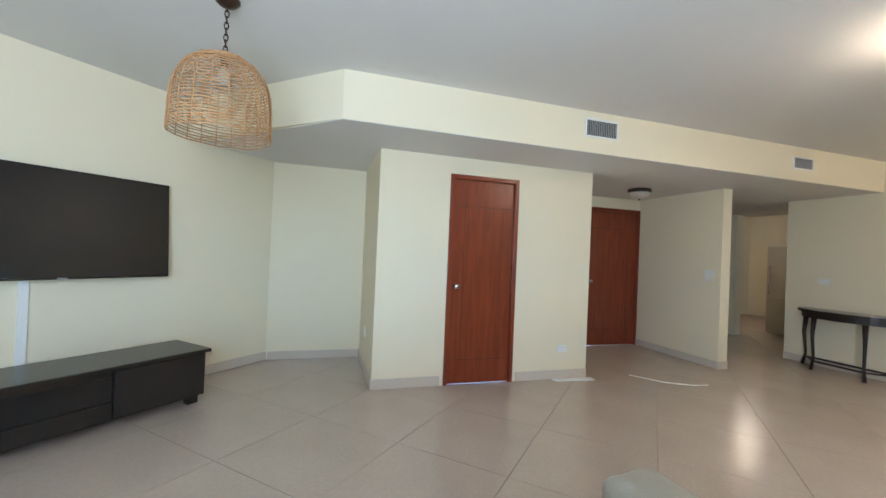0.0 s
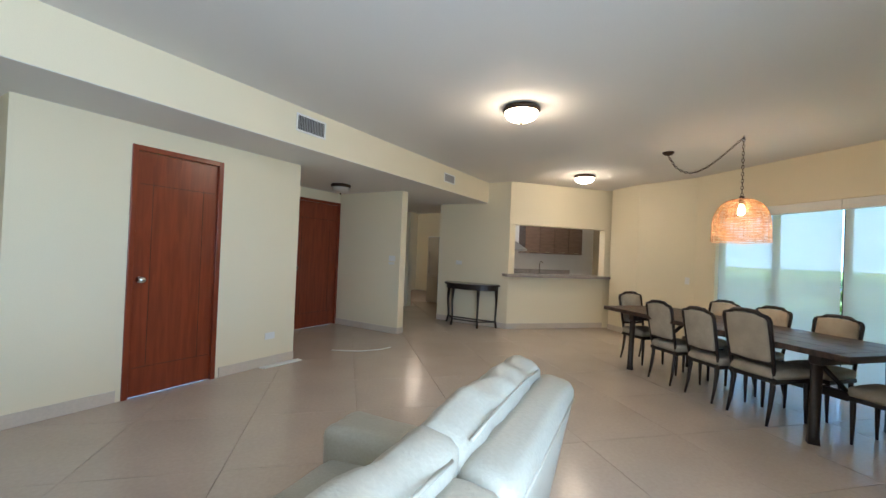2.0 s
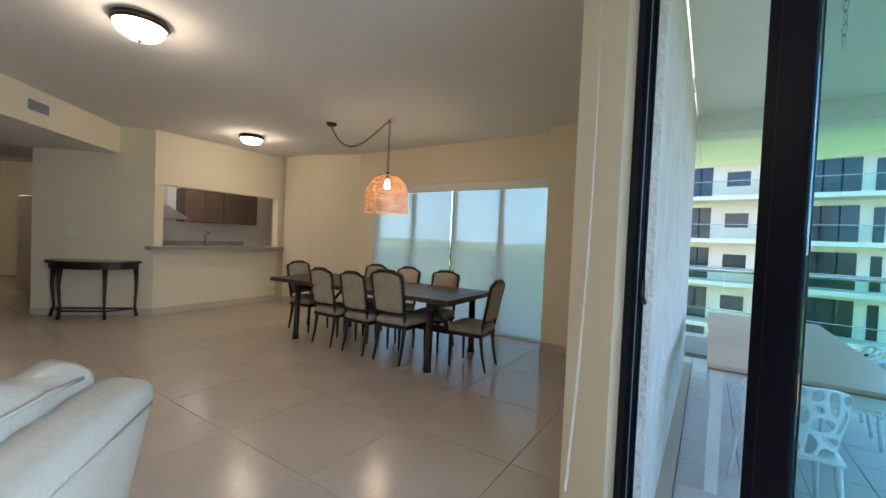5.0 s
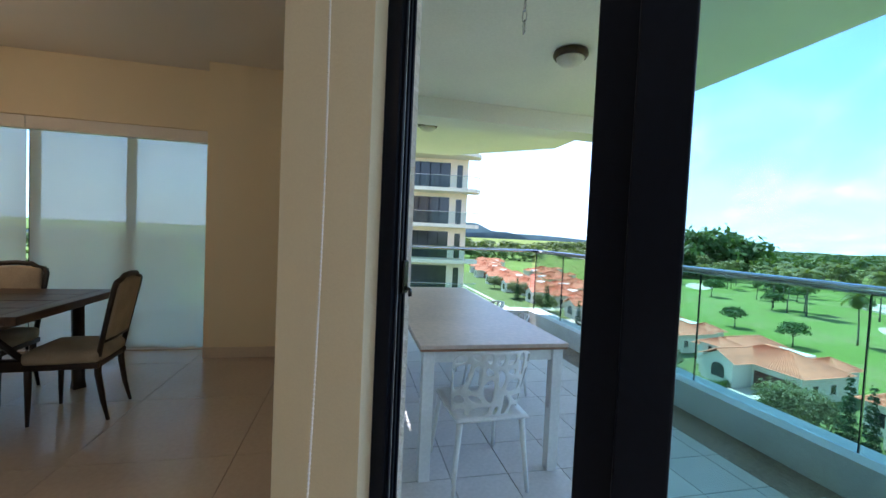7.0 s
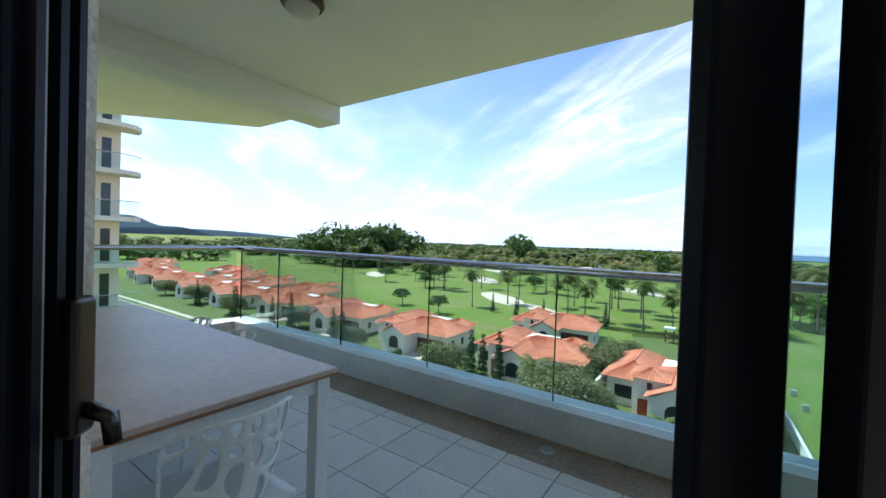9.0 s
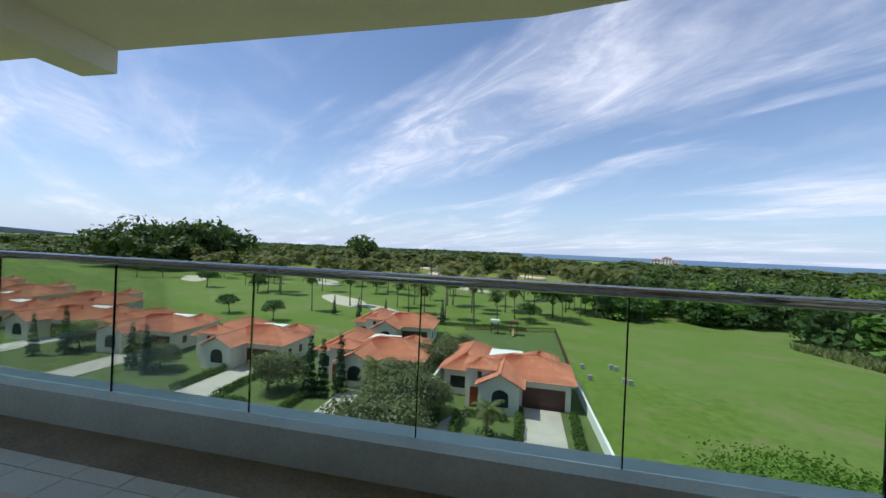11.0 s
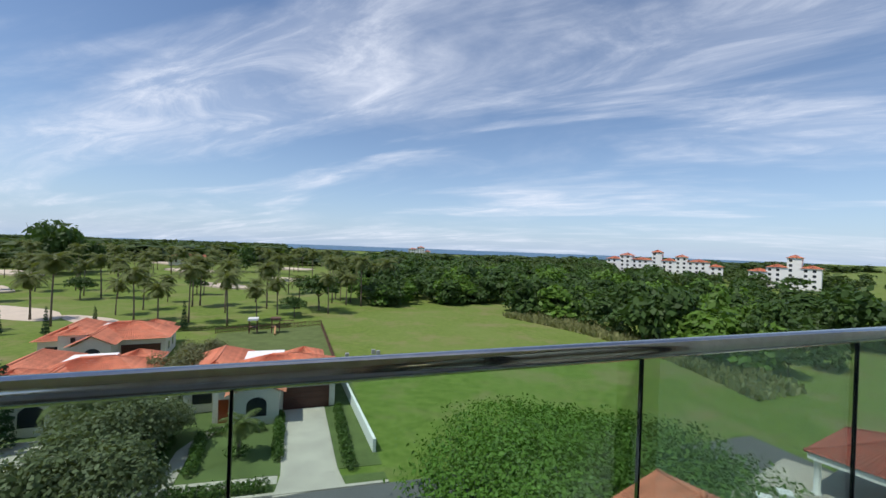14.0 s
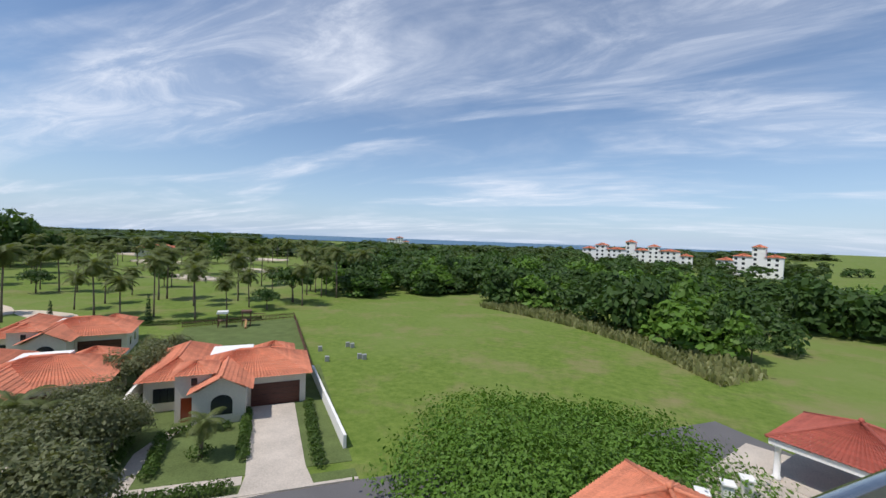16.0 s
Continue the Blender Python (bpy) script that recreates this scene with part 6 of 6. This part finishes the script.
# back-garden fence, picket by picket
fence = thing("garden_fence", Matrix(), "brown timber picket fence round the back garden", "fence")
pk = box(-0.05, -0.015, 0, 0.05, 0.015, 1.25)
pk_me = mesh_of("picket", pk, M_TIMBER)
for p, q in ((st2(-2.2, 56), st2(-1.5, 93)), (st2(-1.5, 93), st2(18, 88))):
    n = int((q - p).length / 0.28)
    ang = math.atan2(q.y - p.y, q.x - p.x)
    for k in range(n):
        o = new("picket", pk_me)
        o.parent = fence
        o.matrix_basis = Matrix.Translation(p.lerp(q, (k + 0.5) / n)) @ Matrix.Rotation(ang, 4, "Z")
    for z in (0.3, 0.95):
        part("fence_rail", tube([p + Vector((0, 0, z)), q + Vector((0, 0, z))], 0.05, 4), M_TIMBER, fence)
ps = thing("play_tower", street_pose(12.0, 86.5), "wooden garden play tower with slide and swings", "play tower")
for x in (0, 4.0):
    for dx in (0, 1.4):
        for dy in (0, 1.4):
            part("post", box(x + dx - 0.06, dy - 0.06, 0.0, x + dx + 0.06, dy + 0.06, 2.6), M_TIMBER, ps)
    part("platform", box(x, 0, 1.2, x + 1.4, 1.4, 1.3), M_TIMBER, ps)
    part("canopy", prism([(x - 0.2, -0.2), (x + 1.6, -0.2), (x + 1.6, 1.6), (x - 0.2, 1.6)], 2.61, 3.0), M_WHITE if x == 0 else M_TIMBER, ps)
part("slide", tube([(4.7, -0.05, 1.3), (4.7, -1.4, 0.4), (4.7, -1.9, 0.2)], 0.2, 6), M_WICKER, ps, "yellow plastic slide")
part("swing_beam", tube([(5.5, 0.7, 2.3), (8.0, 0.7, 2.3)], 0.07, 6), M_TIMBER, ps)
# small grey utility boxes on the field
for a, b in ((-4.6, 61), (-4.2, 66.5), (-9.2, 61), (-9.8, 60.5), (-9.2, 67), (-8.6, 67.8)):
    ub = solid("utility_box", box(-0.3, -0.25, 0, 0.3, 0.25, 0.75, 0.04), M_VENT, "small grey concrete utility box on the field", "utility box", "field boxes")
    ub.matrix_basis = street_pose(a, b)


# ---- near pavilions of the complex ----
def pavilion(m, half, h_eave, rise, mat, label):
    p = thing("pavilion", m, label, "pavilion")
    rf = bmesh.new()
    hip_roof(rf, -half, -half, half, half, h_eave, rise, 0.0)
    for x, y in ((1, 1), (1, -1), (-1, 1), (-1, -1)):
        tube_into(rf, [(x * half, y * half, h_eave + 0.08), (0, 0, h_eave + rise + 0.1)], 0.13, 6)
    part("roof", rf, mat, p)
    part("finial", lathe([(0.02, h_eave + rise + 0.05), (0.2, h_eave + rise + 0.1), (0.16, h_eave + rise + 0.3), (0.02, h_eave + rise + 0.42)], 10), mat, p)
    e = half - 0.15
    for x0, y0, x1, y1 in ((-e, -e, e, -e + 0.3), (-e, e - 0.3, e, e), (-e, -e + 0.301, -e + 0.3, e - 0.301), (e - 0.3, -e + 0.301, e, e - 0.301)):
        part("fascia", box(x0, y0, h_eave - 0.45, x1, y1, h_eave - 0.02), M_WHITEWALL, p)
    for x in (-1, 1):
        for y in (-1, 1):
            part("column", lathe([(0.3, 0), (0.3, 0.2), (0.21, 0.25), (0.19, h_eave - 0.7), (0.28, h_eave - 0.6), (0.28, h_eave - 0.451)], 16, pose(x * (half - 0.6), y * (half - 0.6), 0)), M_WHITEWALL, p)
    part("floor", box(-half, -half, -0.4, half, half, 0.0), M_DRIVE, p)
    return p


pavilion(Matrix.Translation((-13.2, -37.2, -15.2)) @ pose(0, 0, 0, 0, 0, 55), 4.1, 3.0, 1.75, M_ROOFDK, "open pavilion with brick-red tile roof and white columns")
pavilion(Matrix.Translation((0.5, -22.7, -14.9)) @ pose(0, 0, 0, 0, 0, 62), 4.0, 2.6, 1.75, M_ROOF, "pavilion with orange-red tile roof near the building")
flat("terrace_paving", [Vector((-1, -31, 0)), Vector((2, -24, 0)), Vector((-14, -18, 0)), Vector((-18, -38, 0)), Vector((-8, -42, 0))], 1.25, M_DRIVE, "pale paved terrace of the complex", 1.3)
for x, y in ((-2.4, -29.8), (-4.2, -31.6), (-5.6, -32.9), (-1.0, -28.0), (-16.4, -43.5), (-18.1, -44.5)):
    po = thing("balustrade_post", Matrix.Translation((x, y, GROUND + 1.25)), "white capped balustrade post of the complex", "post", "balustrade posts")
    part("shaft", box(-0.3, -0.3, 0, 0.3, 0.3, 1.2, 0.03), M_WHITEWALL, po)
    part("cap", box(-0.42, -0.42, 1.201, 0.42, 0.42, 1.36, 0.04), M_WHITEWALL, po)


# ---- far apartment blocks ----
def far_block(m, units, label):
    fb = thing("apartment_building", m, label, "building", "far apartment buildings")
    for k, (x, w, st_) in enumerate(units):
        h = 3.1 * st_
        part("wall", box(x, 0, -2, x + w, 14, h), M_WHITEWALL, fb)
        rf = bmesh.new()
        hip_roof(rf, x, 0, x + w, 14, h, 2.0, 0.7)
        part("roof", rf, M_ROOF, fb)
        for s in range(st_):
            for q in range(int(w / 4)):
                x0 = x + 1.0 + q * 4.0
                part("window", box(x0, -0.05, s * 3.1 + 0.8, x0 + 1.6, 0.02, s * 3.1 + 2.4), M_DARKGLASS, fb)
    return fb


far_block(Matrix.Translation((22, -356, GROUND + 2)) @ pose(0, 0, 0, 0, 0, 172), [(0, 10, 4), (10.01, 9, 5), (19.02, 14, 4), (33.03, 7, 6), (40.04, 9, 4), (49.05, 8, 5), (57.06, 14, 4), (71.07, 8, 3)], "white apartment building with red tile roofs")
far_block(Matrix.Translation((-66, -322, GROUND + 1)) @ pose(0, 0, 0, 0, 0, 160), [(0, 9, 3), (9.01, 10, 4), (19.02, 7, 6), (26.03, 9, 4)], "white apartment building with red tile roofs")
far_block(Matrix.Translation((330, -560, GROUND + 2)) @ pose(0, 0, 0, 0, 0, 210), [(0, 14, 4), (14.01, 12, 5), (26.02, 10, 3)], "distant cream hotel by the sea")
club = copy_thing(villa, Matrix.Translation(st2(70, 330, 1)) @ pose(0, 0, 0, 0, 0, -30) @ Matrix.Scale(1.3, 4))
# far hills, their haze painted by the material
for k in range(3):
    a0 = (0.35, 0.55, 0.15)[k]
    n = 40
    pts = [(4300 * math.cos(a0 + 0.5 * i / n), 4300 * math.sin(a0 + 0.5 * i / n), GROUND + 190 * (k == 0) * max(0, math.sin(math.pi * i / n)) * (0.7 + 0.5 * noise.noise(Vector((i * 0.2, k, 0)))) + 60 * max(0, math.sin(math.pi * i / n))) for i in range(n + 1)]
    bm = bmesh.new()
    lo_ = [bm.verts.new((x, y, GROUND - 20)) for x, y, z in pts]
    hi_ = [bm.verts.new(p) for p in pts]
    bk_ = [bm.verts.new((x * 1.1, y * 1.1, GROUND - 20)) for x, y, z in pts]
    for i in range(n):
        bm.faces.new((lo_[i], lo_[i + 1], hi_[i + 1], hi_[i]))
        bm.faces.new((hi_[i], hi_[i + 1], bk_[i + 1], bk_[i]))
    structure("backdrop_hills", bm, M_HILL_HAZE, "hills on the horizon with blue distance haze in their colour")
